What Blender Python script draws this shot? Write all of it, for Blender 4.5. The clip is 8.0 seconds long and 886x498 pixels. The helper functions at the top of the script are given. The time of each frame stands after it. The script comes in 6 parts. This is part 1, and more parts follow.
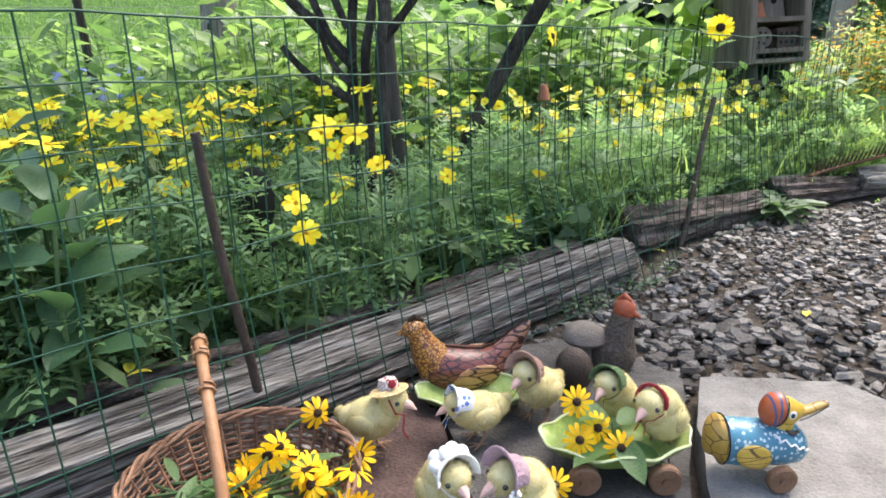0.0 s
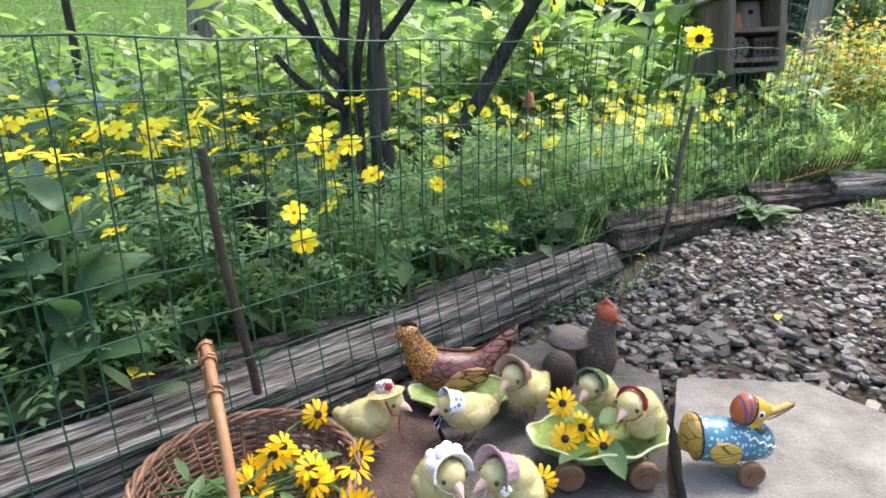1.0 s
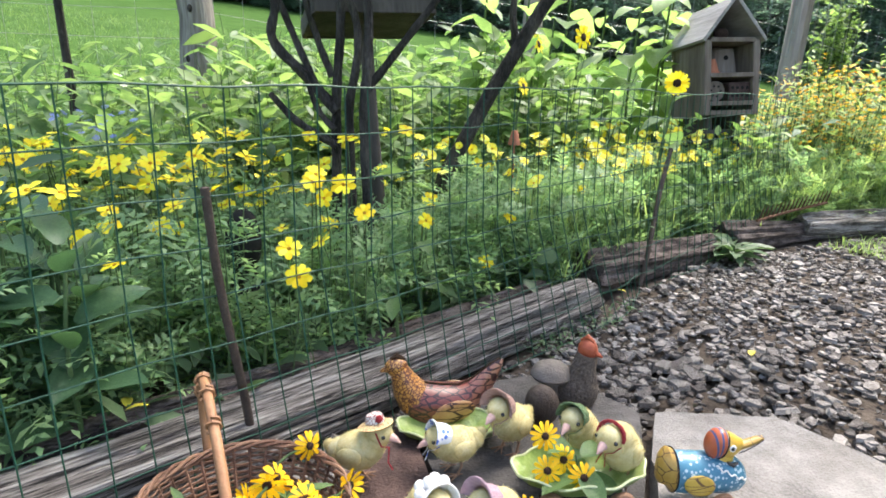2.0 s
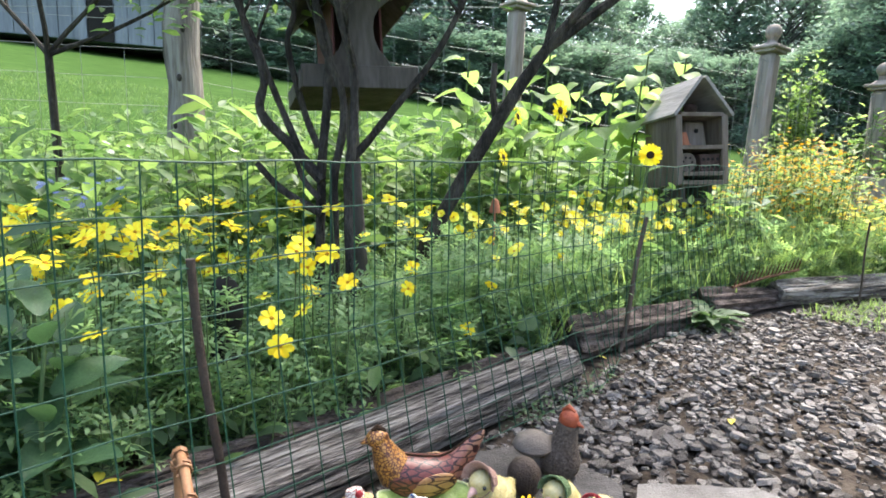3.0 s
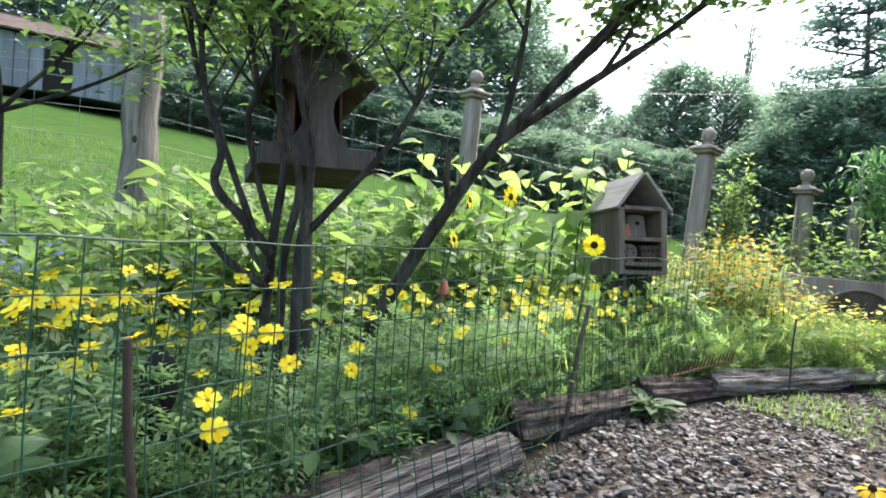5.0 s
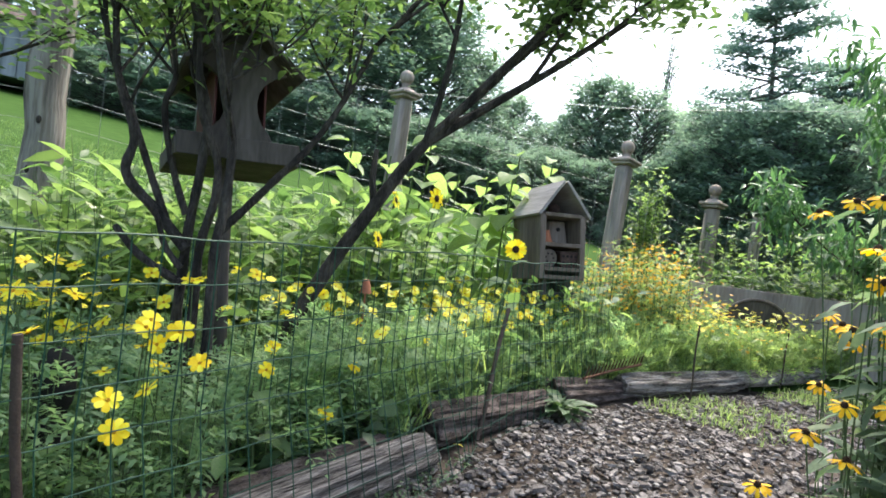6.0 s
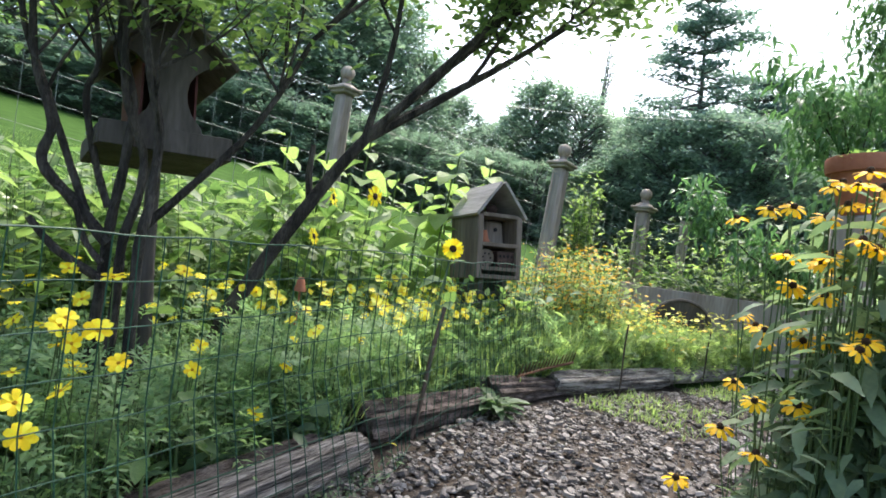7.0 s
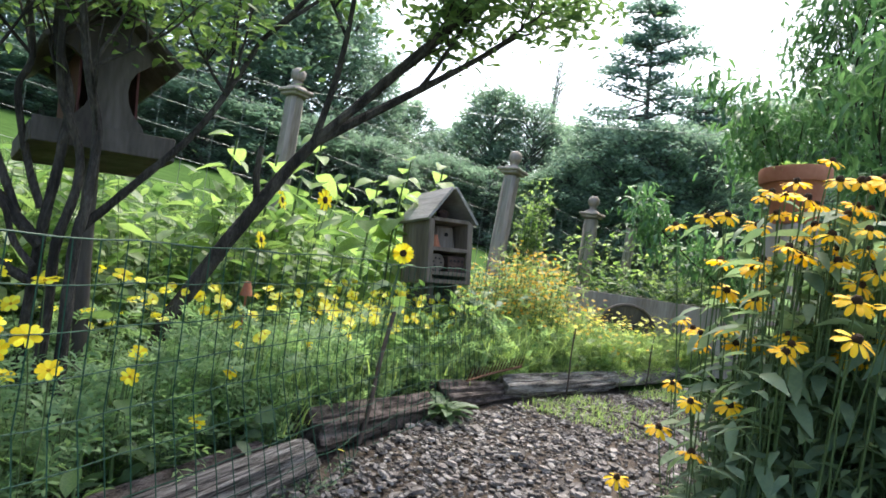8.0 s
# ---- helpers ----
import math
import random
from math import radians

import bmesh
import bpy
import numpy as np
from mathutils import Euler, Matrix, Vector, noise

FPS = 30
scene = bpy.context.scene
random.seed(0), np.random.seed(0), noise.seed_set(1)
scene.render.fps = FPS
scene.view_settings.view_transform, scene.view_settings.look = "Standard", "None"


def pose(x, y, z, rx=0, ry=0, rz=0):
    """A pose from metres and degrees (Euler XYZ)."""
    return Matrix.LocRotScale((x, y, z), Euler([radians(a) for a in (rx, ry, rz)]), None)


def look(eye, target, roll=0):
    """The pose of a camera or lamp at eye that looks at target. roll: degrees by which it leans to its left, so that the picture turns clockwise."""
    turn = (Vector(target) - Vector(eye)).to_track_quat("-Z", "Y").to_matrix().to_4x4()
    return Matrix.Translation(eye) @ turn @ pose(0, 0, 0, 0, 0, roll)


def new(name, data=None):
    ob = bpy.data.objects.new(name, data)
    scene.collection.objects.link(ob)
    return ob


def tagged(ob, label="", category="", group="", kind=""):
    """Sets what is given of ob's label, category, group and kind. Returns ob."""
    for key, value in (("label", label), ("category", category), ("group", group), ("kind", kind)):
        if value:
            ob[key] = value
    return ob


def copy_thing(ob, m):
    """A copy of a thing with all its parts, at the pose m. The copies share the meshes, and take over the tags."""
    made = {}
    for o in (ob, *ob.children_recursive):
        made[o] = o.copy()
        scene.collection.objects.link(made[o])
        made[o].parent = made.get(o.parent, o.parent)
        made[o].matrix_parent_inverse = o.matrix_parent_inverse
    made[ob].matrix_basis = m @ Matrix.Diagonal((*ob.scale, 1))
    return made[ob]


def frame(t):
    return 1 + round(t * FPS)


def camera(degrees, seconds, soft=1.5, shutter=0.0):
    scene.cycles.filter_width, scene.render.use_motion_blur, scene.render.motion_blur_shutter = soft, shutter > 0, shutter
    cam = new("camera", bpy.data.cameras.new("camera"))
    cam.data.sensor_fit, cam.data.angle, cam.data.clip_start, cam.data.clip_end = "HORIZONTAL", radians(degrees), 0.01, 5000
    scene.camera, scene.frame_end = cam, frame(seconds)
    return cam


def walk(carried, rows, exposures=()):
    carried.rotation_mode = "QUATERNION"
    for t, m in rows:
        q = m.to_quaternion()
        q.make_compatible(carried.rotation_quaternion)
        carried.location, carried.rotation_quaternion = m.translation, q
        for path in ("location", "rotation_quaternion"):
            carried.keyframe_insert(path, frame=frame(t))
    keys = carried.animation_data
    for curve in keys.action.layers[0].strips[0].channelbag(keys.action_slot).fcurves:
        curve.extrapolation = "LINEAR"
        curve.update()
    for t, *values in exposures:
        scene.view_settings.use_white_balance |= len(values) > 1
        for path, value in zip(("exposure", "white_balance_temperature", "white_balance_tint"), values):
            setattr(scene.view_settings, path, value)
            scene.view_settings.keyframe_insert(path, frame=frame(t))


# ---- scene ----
# ---- camera ----
cam = camera(72.1, 8.0, soft=1.7)
PATH = [
    (0.0, (0.008, -0.007, 0.554), (-0.006, 1.896, -0.060), -0.8),
    (0.5, (0.001, -0.023, 0.572), (0.028, 1.879, -0.044), -0.3),
    (1.0, (-0.007, -0.046, 0.584), (0.035, 1.855, -0.036), -0.1),
    (2.5, (-0.019, -0.095, 0.622), (0.109, 1.852, 0.185), 1.6),
    (3.0, (-0.019, -0.100, 0.629), (0.134, 1.867, 0.299), 1.7),
    (3.5, (-0.020, -0.103, 0.638), (0.152, 1.876, 0.407), 2.1),
    (4.0, (-0.022, -0.107, 0.644), (0.161, 1.878, 0.482), 2.6),
    (5.5, (-0.012, -0.122, 0.665), (0.398, 1.834, 0.595), 6.3),
    (6.0, (-0.007, -0.123, 0.665), (0.529, 1.803, 0.602), 7.2),
    (6.5, (-0.002, -0.126, 0.666), (0.637, 1.769, 0.630), 7.9),
    (7.0, (0.005, -0.127, 0.668), (0.725, 1.738, 0.626), 8.2),
    (7.5, (0.010, -0.135, 0.671), (0.807, 1.699, 0.668), 8.4),
    (8.0, (0.013, -0.134, 0.669), (0.872, 1.672, 0.665), 8.6),
]
walk(cam, [(t, look(e, g, r)) for t, e, g, r in PATH], exposures=[(0.0, 2.05), (1.0, 2.05), (2.5, 2.2), (4.0, 2.18), (5.5, 1.9), (8.0, 1.76)])

# ---- light: bright hazy sky with a veiled sun ahead ----
SUN_EL, SUN_AZ = 58.0, 44.0          # degrees; azimuth clockwise from +y
world = bpy.data.worlds.new("world")
scene.world = world
world.use_nodes = True
wn, wl = world.node_tree.nodes, world.node_tree.links
sky = wn.new("ShaderNodeTexSky")
sky.sky_type, sky.sun_disc = "NISHITA", False
sky.sun_elevation, sky.sun_rotation = radians(SUN_EL), radians(SUN_AZ)
sky.air_density, sky.dust_density, sky.ozone_density = 1.0, 4.0, 1.0
hsv = wn.new("ShaderNodeHueSaturation")
hsv.inputs["Saturation"].default_value = 0.98
wl.new(sky.outputs["Color"], hsv.inputs["Color"])
wl.new(hsv.outputs["Color"], wn["Background"].inputs["Color"])
wn["Background"].inputs["Strength"].default_value = 0.15
sun = new("sun", bpy.data.lights.new("sun", "SUN"))
sun.data.energy, sun.data.angle, sun.data.color = 1.55, radians(24), (1.0, 0.97, 0.92)
a, e = radians(SUN_AZ), radians(SUN_EL)
sun.matrix_world = look((30 * math.sin(a) * math.cos(e), 30 * math.cos(a) * math.cos(e), 30 * math.sin(e)), (0, 0, 0))


# ---- materials ----
def material(name, ramp, scale=8.0, rough=0.7, bump=0.3, detail=6.0, stretch=(1, 1, 1), spec=0.3, metal=0.0,
             translucent=0.0, island=0.0, objvar=0.0, coords="Object", fine=None, span=(0.25, 0.75), depth=0.01):
    """Noise-driven colour ramp with a second fine grain, bump, and random variation by island or by object."""
    m = bpy.data.materials.new(name)
    m.use_nodes = True
    n, l = m.node_tree.nodes, m.node_tree.links
    bsdf = n["Principled BSDF"]
    tc = n.new("ShaderNodeTexCoord")
    mp = n.new("ShaderNodeMapping")
    mp.inputs["Scale"].default_value = stretch
    l.new(tc.outputs[coords], mp.inputs["Vector"])
    big, small = n.new("ShaderNodeTexNoise"), n.new("ShaderNodeTexNoise")
    big.inputs["Scale"].default_value, big.inputs["Detail"].default_value = scale, detail
    small.inputs["Scale"].default_value, small.inputs["Detail"].default_value = fine or scale * 7, 4
    for t in (big, small):
        l.new(mp.outputs["Vector"], t.inputs["Vector"])
    mix = n.new("ShaderNodeMath")
    mix.operation = "MULTIPLY_ADD"
    mix.inputs[1].default_value = 0.45
    l.new(small.outputs["Fac"], mix.inputs[0])
    half = n.new("ShaderNodeMath")
    half.operation = "MULTIPLY_ADD"
    half.inputs[1].default_value, half.inputs[2].default_value = 0.9, -0.17
    l.new(big.outputs["Fac"], half.inputs[0])
    l.new(half.outputs[0], mix.inputs[2])
    fac = mix.outputs[0]
    if island or objvar:
        if island:
            src = n.new("ShaderNodeNewGeometry").outputs["Random Per Island"]
        else:
            src = n.new("ShaderNodeObjectInfo").outputs["Random"]
        add = n.new("ShaderNodeMath")
        add.operation = "MULTIPLY_ADD"
        add.inputs[1].default_value = island or objvar
        l.new(src, add.inputs[0])
        sub = n.new("ShaderNodeMath")
        sub.operation = "SUBTRACT"
        sub.inputs[1].default_value = (island or objvar) / 2
        l.new(fac, sub.inputs[0])
        l.new(sub.outputs[0], add.inputs[2])
        fac = add.outputs[0]
    cr = n.new("ShaderNodeValToRGB")
    els = cr.color_ramp.elements
    while len(els) < len(ramp):
        els.new(0.5)
    for k, c in enumerate(ramp):
        els[k].position = span[0] + (span[1] - span[0]) * k / max(1, len(ramp) - 1)
        els[k].color = (*c, 1)
    l.new(fac, cr.inputs["Fac"])
    l.new(cr.outputs["Color"], bsdf.inputs["Base Color"])
    bsdf.inputs["Roughness"].default_value, bsdf.inputs["Metallic"].default_value = rough, metal
    bsdf.inputs["Specular IOR Level"].default_value = spec
    if bump:
        b = n.new("ShaderNodeBump")
        b.inputs["Strength"].default_value, b.inputs["Distance"].default_value = bump, depth
        l.new(mix.outputs[0], b.inputs["Height"])
        l.new(b.outputs["Normal"], bsdf.inputs["Normal"])
    if translucent:
        tr = n.new("ShaderNodeBsdfTranslucent")
        warm = n.new("ShaderNodeMixRGB")
        warm.blend_type = "MULTIPLY"
        warm.inputs["Fac"].default_value = 1.0
        warm.inputs["Color2"].default_value = (1.9, 1.95, 1.32, 1)
        l.new(cr.outputs["Color"], warm.inputs["Color1"])
        l.new(warm.outputs["Color"], tr.inputs["Color"])
        ms = n.new("ShaderNodeMixShader")
        ms.inputs["Fac"].default_value = translucent
        l.new(bsdf.outputs[0], ms.inputs[1])
        l.new(tr.outputs[0], ms.inputs[2])
        l.new(ms.outputs[0], n["Material Output"].inputs["Surface"])
    return m


def leafy(name, dark, light, translucent=0.42, rough=0.45, island=0.75):
    dark, light = [(c[0] * 1.08 + 0.004, c[1] * 0.98, c[2] * 1.08 + 0.003) for c in (dark, light)]
    mid = tuple((p + q) / 2 for p, q in zip(dark, light))
    return material(name, [dark, mid, light], scale=25, rough=rough, bump=0.15, translucent=translucent, island=island, spec=0.35)


M_LEAF = leafy("green_leaf", (0.045, 0.105, 0.035), (0.125, 0.225, 0.07), 0.42)
M_LEAF_LIME = leafy("light_green_leaf", (0.105, 0.20, 0.056), (0.235, 0.36, 0.125), 0.55)
M_LEAF_DARK = leafy("dark_green_leaf", (0.034, 0.08, 0.035), (0.085, 0.155, 0.065), 0.32)
M_LEAF_GREY = leafy("grey_green_leaf", (0.085, 0.155, 0.085), (0.175, 0.27, 0.15), 0.42, 0.62)
M_MILKWEED = leafy("milkweed_leaf", (0.03, 0.085, 0.034), (0.062, 0.14, 0.058), 0.3, 0.4, 0.3)
M_COSMOS = leafy("cosmos_leaf", (0.10, 0.205, 0.09), (0.215, 0.35, 0.155), 0.5)
M_PEACH = leafy("peach_leaf", (0.04, 0.115, 0.045), (0.095, 0.21, 0.085), 0.4, 0.35)
M_LAWNGRASS = leafy("lawn_blade", (0.06, 0.125, 0.035), (0.13, 0.22, 0.07), 0.4, 0.6)
M_LEAF_MID = leafy("fresh_green_leaf", (0.07, 0.15, 0.045), (0.17, 0.275, 0.09), 0.48)
M_GRASS = leafy("grass_blade", (0.115, 0.21, 0.062), (0.25, 0.365, 0.125), 0.5)
# far foliage: distance haze is put into the colour, paler and bluer
M_HAZY_TREE = leafy("haze_paled_tree_leaf", (0.095, 0.172, 0.138), (0.18, 0.288, 0.23), 0.52, 0.5)
M_HAZY_SPRUCE = leafy("haze_paled_needles", (0.085, 0.165, 0.15), (0.155, 0.26, 0.235), 0.48, 0.6)
M_STEM = material("green_stem", [(0.04, 0.075, 0.025), (0.09, 0.14, 0.05)], 30, 0.6)
M_YELLOW = material("yellow_petal", [(0.74, 0.54, 0.01), (0.82, 0.68, 0.025), (0.86, 0.76, 0.06)], 60, 0.6, 0.1, translucent=0.3, objvar=0.9)
M_GOLD = material("golden_petal", [(0.76, 0.40, 0.006), (0.86, 0.58, 0.014)], 60, 0.6, 0.1, translucent=0.25, objvar=0.4)
M_ORANGE = material("orange_petal", [(0.53, 0.25, 0.012), (0.66, 0.43, 0.024)], 60, 0.6, 0.0, translucent=0.25, island=0.8)
M_CONE = material("brown_flower_cone", [(0.02, 0.01, 0.006), (0.07, 0.035, 0.015)], 300, 0.9, 0.8)
M_DISC = material("golden_flower_disc", [(0.5, 0.22, 0.01), (0.7, 0.4, 0.02)], 300, 0.9, 0.8)
M_BARK = material("brown_bark", [(0.016, 0.013, 0.011), (0.04, 0.034, 0.028), (0.08, 0.069, 0.058)], 26, 0.9, 1.0, stretch=(1, 1, 0.3), span=(0.36, 0.66), depth=0.02)
# far bark, lightened to grey to carry the haze in its colour
M_HAZY_BARK = material("haze_paled_woodland_bark", [(0.07, 0.07, 0.066), (0.13, 0.13, 0.12), (0.19, 0.19, 0.18)], 3, 0.9, 0.5, stretch=(1, 1, 0.3))
M_LOG = material("weathered_log", [(0.018, 0.015, 0.013), (0.115, 0.1, 0.088), (0.235, 0.21, 0.19), (0.41, 0.38, 0.345)], 110, 0.9, 1.0, stretch=(0.06, 1, 1), fine=420, span=(0.36, 0.66), depth=0.025)
M_LOG_PALE = material("bleached_log", [(0.02, 0.017, 0.014), (0.095, 0.084, 0.074), (0.19, 0.172, 0.154), (0.33, 0.305, 0.28)], 40, 0.9, 1.0, stretch=(0.16, 1, 1), fine=240, span=(0.32, 0.64), depth=0.02)
M_LOG_DARK = material("dark_weathered_log", [(0.018, 0.014, 0.012), (0.08, 0.06, 0.052), (0.165, 0.135, 0.122)], 40, 0.9, 1.0, stretch=(0.35, 1, 1), fine=300, span=(0.34, 0.66), depth=0.02)
M_POSTWOOD = material("grey_weathered_wood", [(0.16, 0.13, 0.10), (0.28, 0.24, 0.2), (0.4, 0.36, 0.31)], 9, 0.85, 0.6, stretch=(1, 1, 0.12))
M_ROUNDPOST = material("grey_peeled_post", [(0.06, 0.05, 0.04), (0.17, 0.15, 0.125), (0.27, 0.25, 0.215)], 14, 0.9, 0.9, stretch=(1, 1, 0.1), fine=70, span=(0.34, 0.66), depth=0.02)
M_HOUSEWOOD = material("brown_grey_board", [(0.075, 0.056, 0.044), (0.155, 0.122, 0.099), (0.25, 0.21, 0.178)], 10, 0.85, 0.6, stretch=(1, 1, 0.12))
M_FEEDER = material("dark_feeder_wood", [(0.035, 0.029, 0.025), (0.075, 0.064, 0.054), (0.125, 0.108, 0.094)], 12, 0.85, 0.5, stretch=(1, 1, 0.2))
M_RED = material("faded_red_paint", [(0.06, 0.018, 0.017), (0.105, 0.034, 0.031)], 15, 0.8)
M_ROOF = material("grey_roof_board", [(0.14, 0.125, 0.115), (0.27, 0.25, 0.235), (0.38, 0.36, 0.34)], 12, 0.85, 0.6, stretch=(1, 0.15, 1))
M_WIRE = material("green_coated_wire", [(0.008, 0.045, 0.025), (0.02, 0.08, 0.045)], 20, 0.55, 0.0, spec=0.3)
M_STEEL = material("grey_galvanised_wire", [(0.18, 0.19, 0.18), (0.32, 0.33, 0.32)], 20, 0.5, 0.0, metal=0.6)
M_RUST = material("rusty_iron", [(0.04, 0.022, 0.015), (0.11, 0.055, 0.03), (0.18, 0.09, 0.05)], 40, 0.85, 0.6)
M_STAKE = material("brown_ribbed_stake", [(0.035, 0.024, 0.018), (0.075, 0.055, 0.042)], 30, 0.7, 0.5)
M_STONE = material("grey_brown_shingle", [(0.045, 0.038, 0.033), (0.125, 0.108, 0.095), (0.28, 0.255, 0.23)], 30, 0.8, 0.6, objvar=0.5)
M_STONES = material("grey_brown_shingles", [(0.045, 0.038, 0.033), (0.125, 0.108, 0.095), (0.28, 0.255, 0.23)], 30, 0.8, 0.6, island=0.5)
M_SOIL = material("dark_soil", [(0.022, 0.016, 0.011), (0.06, 0.045, 0.033), (0.10, 0.08, 0.06)], 14, 0.95, 1.0)
M_SLAB = material("pale_flagstone", [(0.11, 0.099, 0.09), (0.18, 0.166, 0.152), (0.25, 0.235, 0.217)], 16, 0.8, 0.7, fine=240, span=(0.3, 0.7))
M_SLAB_DARK = material("grey_flagstone", [(0.03, 0.027, 0.025), (0.062, 0.056, 0.052), (0.105, 0.095, 0.088)], 18, 0.75, 0.7, fine=220, span=(0.3, 0.7))
M_BRICKSTONE = material("reddish_stone", [(0.03, 0.017, 0.014), (0.062, 0.037, 0.031), (0.105, 0.067, 0.057)], 20, 0.85, 0.9, fine=200)
M_LAWN = material("mown_lawn", [(0.024, 0.055, 0.012), (0.042, 0.086, 0.019), (0.064, 0.115, 0.03)], 2.5, 1.0, 0.6, fine=60, spec=0.03)
M_TERRA = material("terracotta", [(0.26, 0.085, 0.045), (0.37, 0.15, 0.085)], 12, 0.8, 0.2)
M_WICKER = material("brown_willow_wicker", [(0.07, 0.034, 0.02), (0.15, 0.076, 0.046), (0.24, 0.135, 0.083)], 40, 0.55, 0.3, objvar=0.5)
M_CANE = material("pale_cane", [(0.22, 0.10, 0.044), (0.33, 0.175, 0.085)], 40, 0.5, 0.2)
M_BARN = material("blue_grey_barn_siding", [(0.13, 0.15, 0.17), (0.24, 0.27, 0.30)], 3, 0.8, 0.2, stretch=(1, 1, 0.1))
M_BARNROOF = material("rusty_sheet_roof", [(0.05, 0.035, 0.028), (0.09, 0.065, 0.052), (0.13, 0.10, 0.085)], 4, 0.8, 0.3, stretch=(1, 0.2, 1))
M_DARK = material("dark_opening", [(0.012, 0.011, 0.01), (0.02, 0.018, 0.016)], 5, 0.9)


# ---- mesh helpers ----
class Geo:
    """Collects vertices and faces, each face with a material slot."""

    def __init__(self):
        self.v, self.f, self.m = [], [], []

    def add(self, verts, faces, slot=0, at=None):
        o = len(self.v)
        if at is not None:
            verts = [at @ Vector(p) for p in verts]
        self.v += [tuple(p) for p in verts]
        self.f += [tuple(i + o for i in f) for f in faces]
        self.m += [slot] * len(faces)
        return self

    def box(self, sx, sy, sz, at=None, slot=0, bevel=0.0, taper=1.0):
        """A box centred on x and y, standing on z = 0, with chamfered edges."""
        bm = bmesh.new()
        bmesh.ops.create_cube(bm, size=1.0)
        for p in bm.verts:
            k = taper if p.co.z > 0 else 1.0
            p.co = Vector((p.co.x * sx * k, p.co.y * sy * k, (p.co.z + 0.5) * sz))
        if bevel:
            bmesh.ops.bevel(bm, geom=bm.edges[:], offset=bevel, segments=1, affect="EDGES")
        bm.verts.index_update()
        self.add([p.co.copy() for p in bm.verts], [[q.index for q in f.verts] for f in bm.faces], slot, at)
        bm.free()
        return self

    def tube(self, pts, radii, seg=6, slot=0, at=None, flat=1.0, caps=True):
        pts = [Vector(p) for p in pts]
        if not hasattr(radii, "__len__"):
            radii = [radii] * len(pts)
        verts, faces = [], []
        up = Vector((0.13, 0.31, 0.94))
        for i, p in enumerate(pts):
            d = (pts[min(i + 1, len(pts) - 1)] - pts[max(i - 1, 0)]).normalized()
            s = d.cross(up)
            if s.length < 1e-3:
                s = d.cross(Vector((1, 0, 0)))
            s.normalize()
            u = s.cross(d)
            for k in range(seg):
                w = 2 * math.pi * k / seg
                verts.append(p + (s * math.cos(w) + u * math.sin(w) * flat) * radii[i])
        for i in range(len(pts) - 1):
            for k in range(seg):
                faces.append((i * seg + k, i * seg + (k + 1) % seg, (i + 1) * seg + (k + 1) % seg, (i + 1) * seg + k))
        if caps:
            faces.append(tuple(range(seg - 1, -1, -1)))
            faces.append(tuple(range((len(pts) - 1) * seg, len(pts) * seg)))
        return self.add(verts, faces, slot, at)

    def lathe(self, profile, seg=16, slot=0, at=None, squash=1.0):
        verts, faces = [], []
        for r, z in profile:
            for k in range(seg):
                w = 2 * math.pi * k / seg
                verts.append((r * math.cos(w), r * math.sin(w) * squash, z))
        for i in range(len(profile) - 1):
            for k in range(seg):
                faces.append((i * seg + k, i * seg + (k + 1) % seg, (i + 1) * seg + (k + 1) % seg, (i + 1) * seg + k))
        faces.append(tuple(range(seg - 1, -1, -1)))
        faces.append(tuple(range((len(profile) - 1) * seg, len(profile) * seg)))
        return self.add(verts, faces, slot, at)

    def ball(self, r, at=None, slot=0, seg=12, rings=8):
        prof = [(max(1e-4, math.sin(math.pi * i / rings)), -math.cos(math.pi * i / rings)) for i in range(rings + 1)]
        if not hasattr(r, "__len__"):
            r = (r, r, r)
        m = (at or Matrix()) @ Matrix.Diagonal((*r, 1))
        return self.lathe(prof, seg, slot, m)

    def mesh(self, name, mats, smooth=True):
        me = bpy.data.meshes.new(name)
        me.from_pydata(self.v, [], self.f)
        for m in mats if isinstance(mats, (list, tuple)) else [mats]:
            me.materials.append(m)
        me.polygons.foreach_set("material_index", self.m)
        if smooth:
            me.polygons.foreach_set("use_smooth", [True] * len(self.f))
            me.set_sharp_from_angle(angle=radians(38))
        me.update()
        return me


def part(name, geo, mat, parent=None, label="", smooth=True, at=None):
    """Links a Geo, or a mesh made before, as one mesh object under a thing or a part."""
    me = geo.mesh(name, mat, smooth) if isinstance(geo, Geo) else geo
    ob = new(name, me)
    if at is not None:
        ob.matrix_basis = at
    ob.parent = parent
    return tagged(ob, label)


def thing(name, label, category, at=None, group="", kind=""):
    ob = new(name)
    ob.empty_display_size = 0.05
    if at is not None:
        ob.matrix_basis = at
    return tagged(ob, label, category, group, kind)


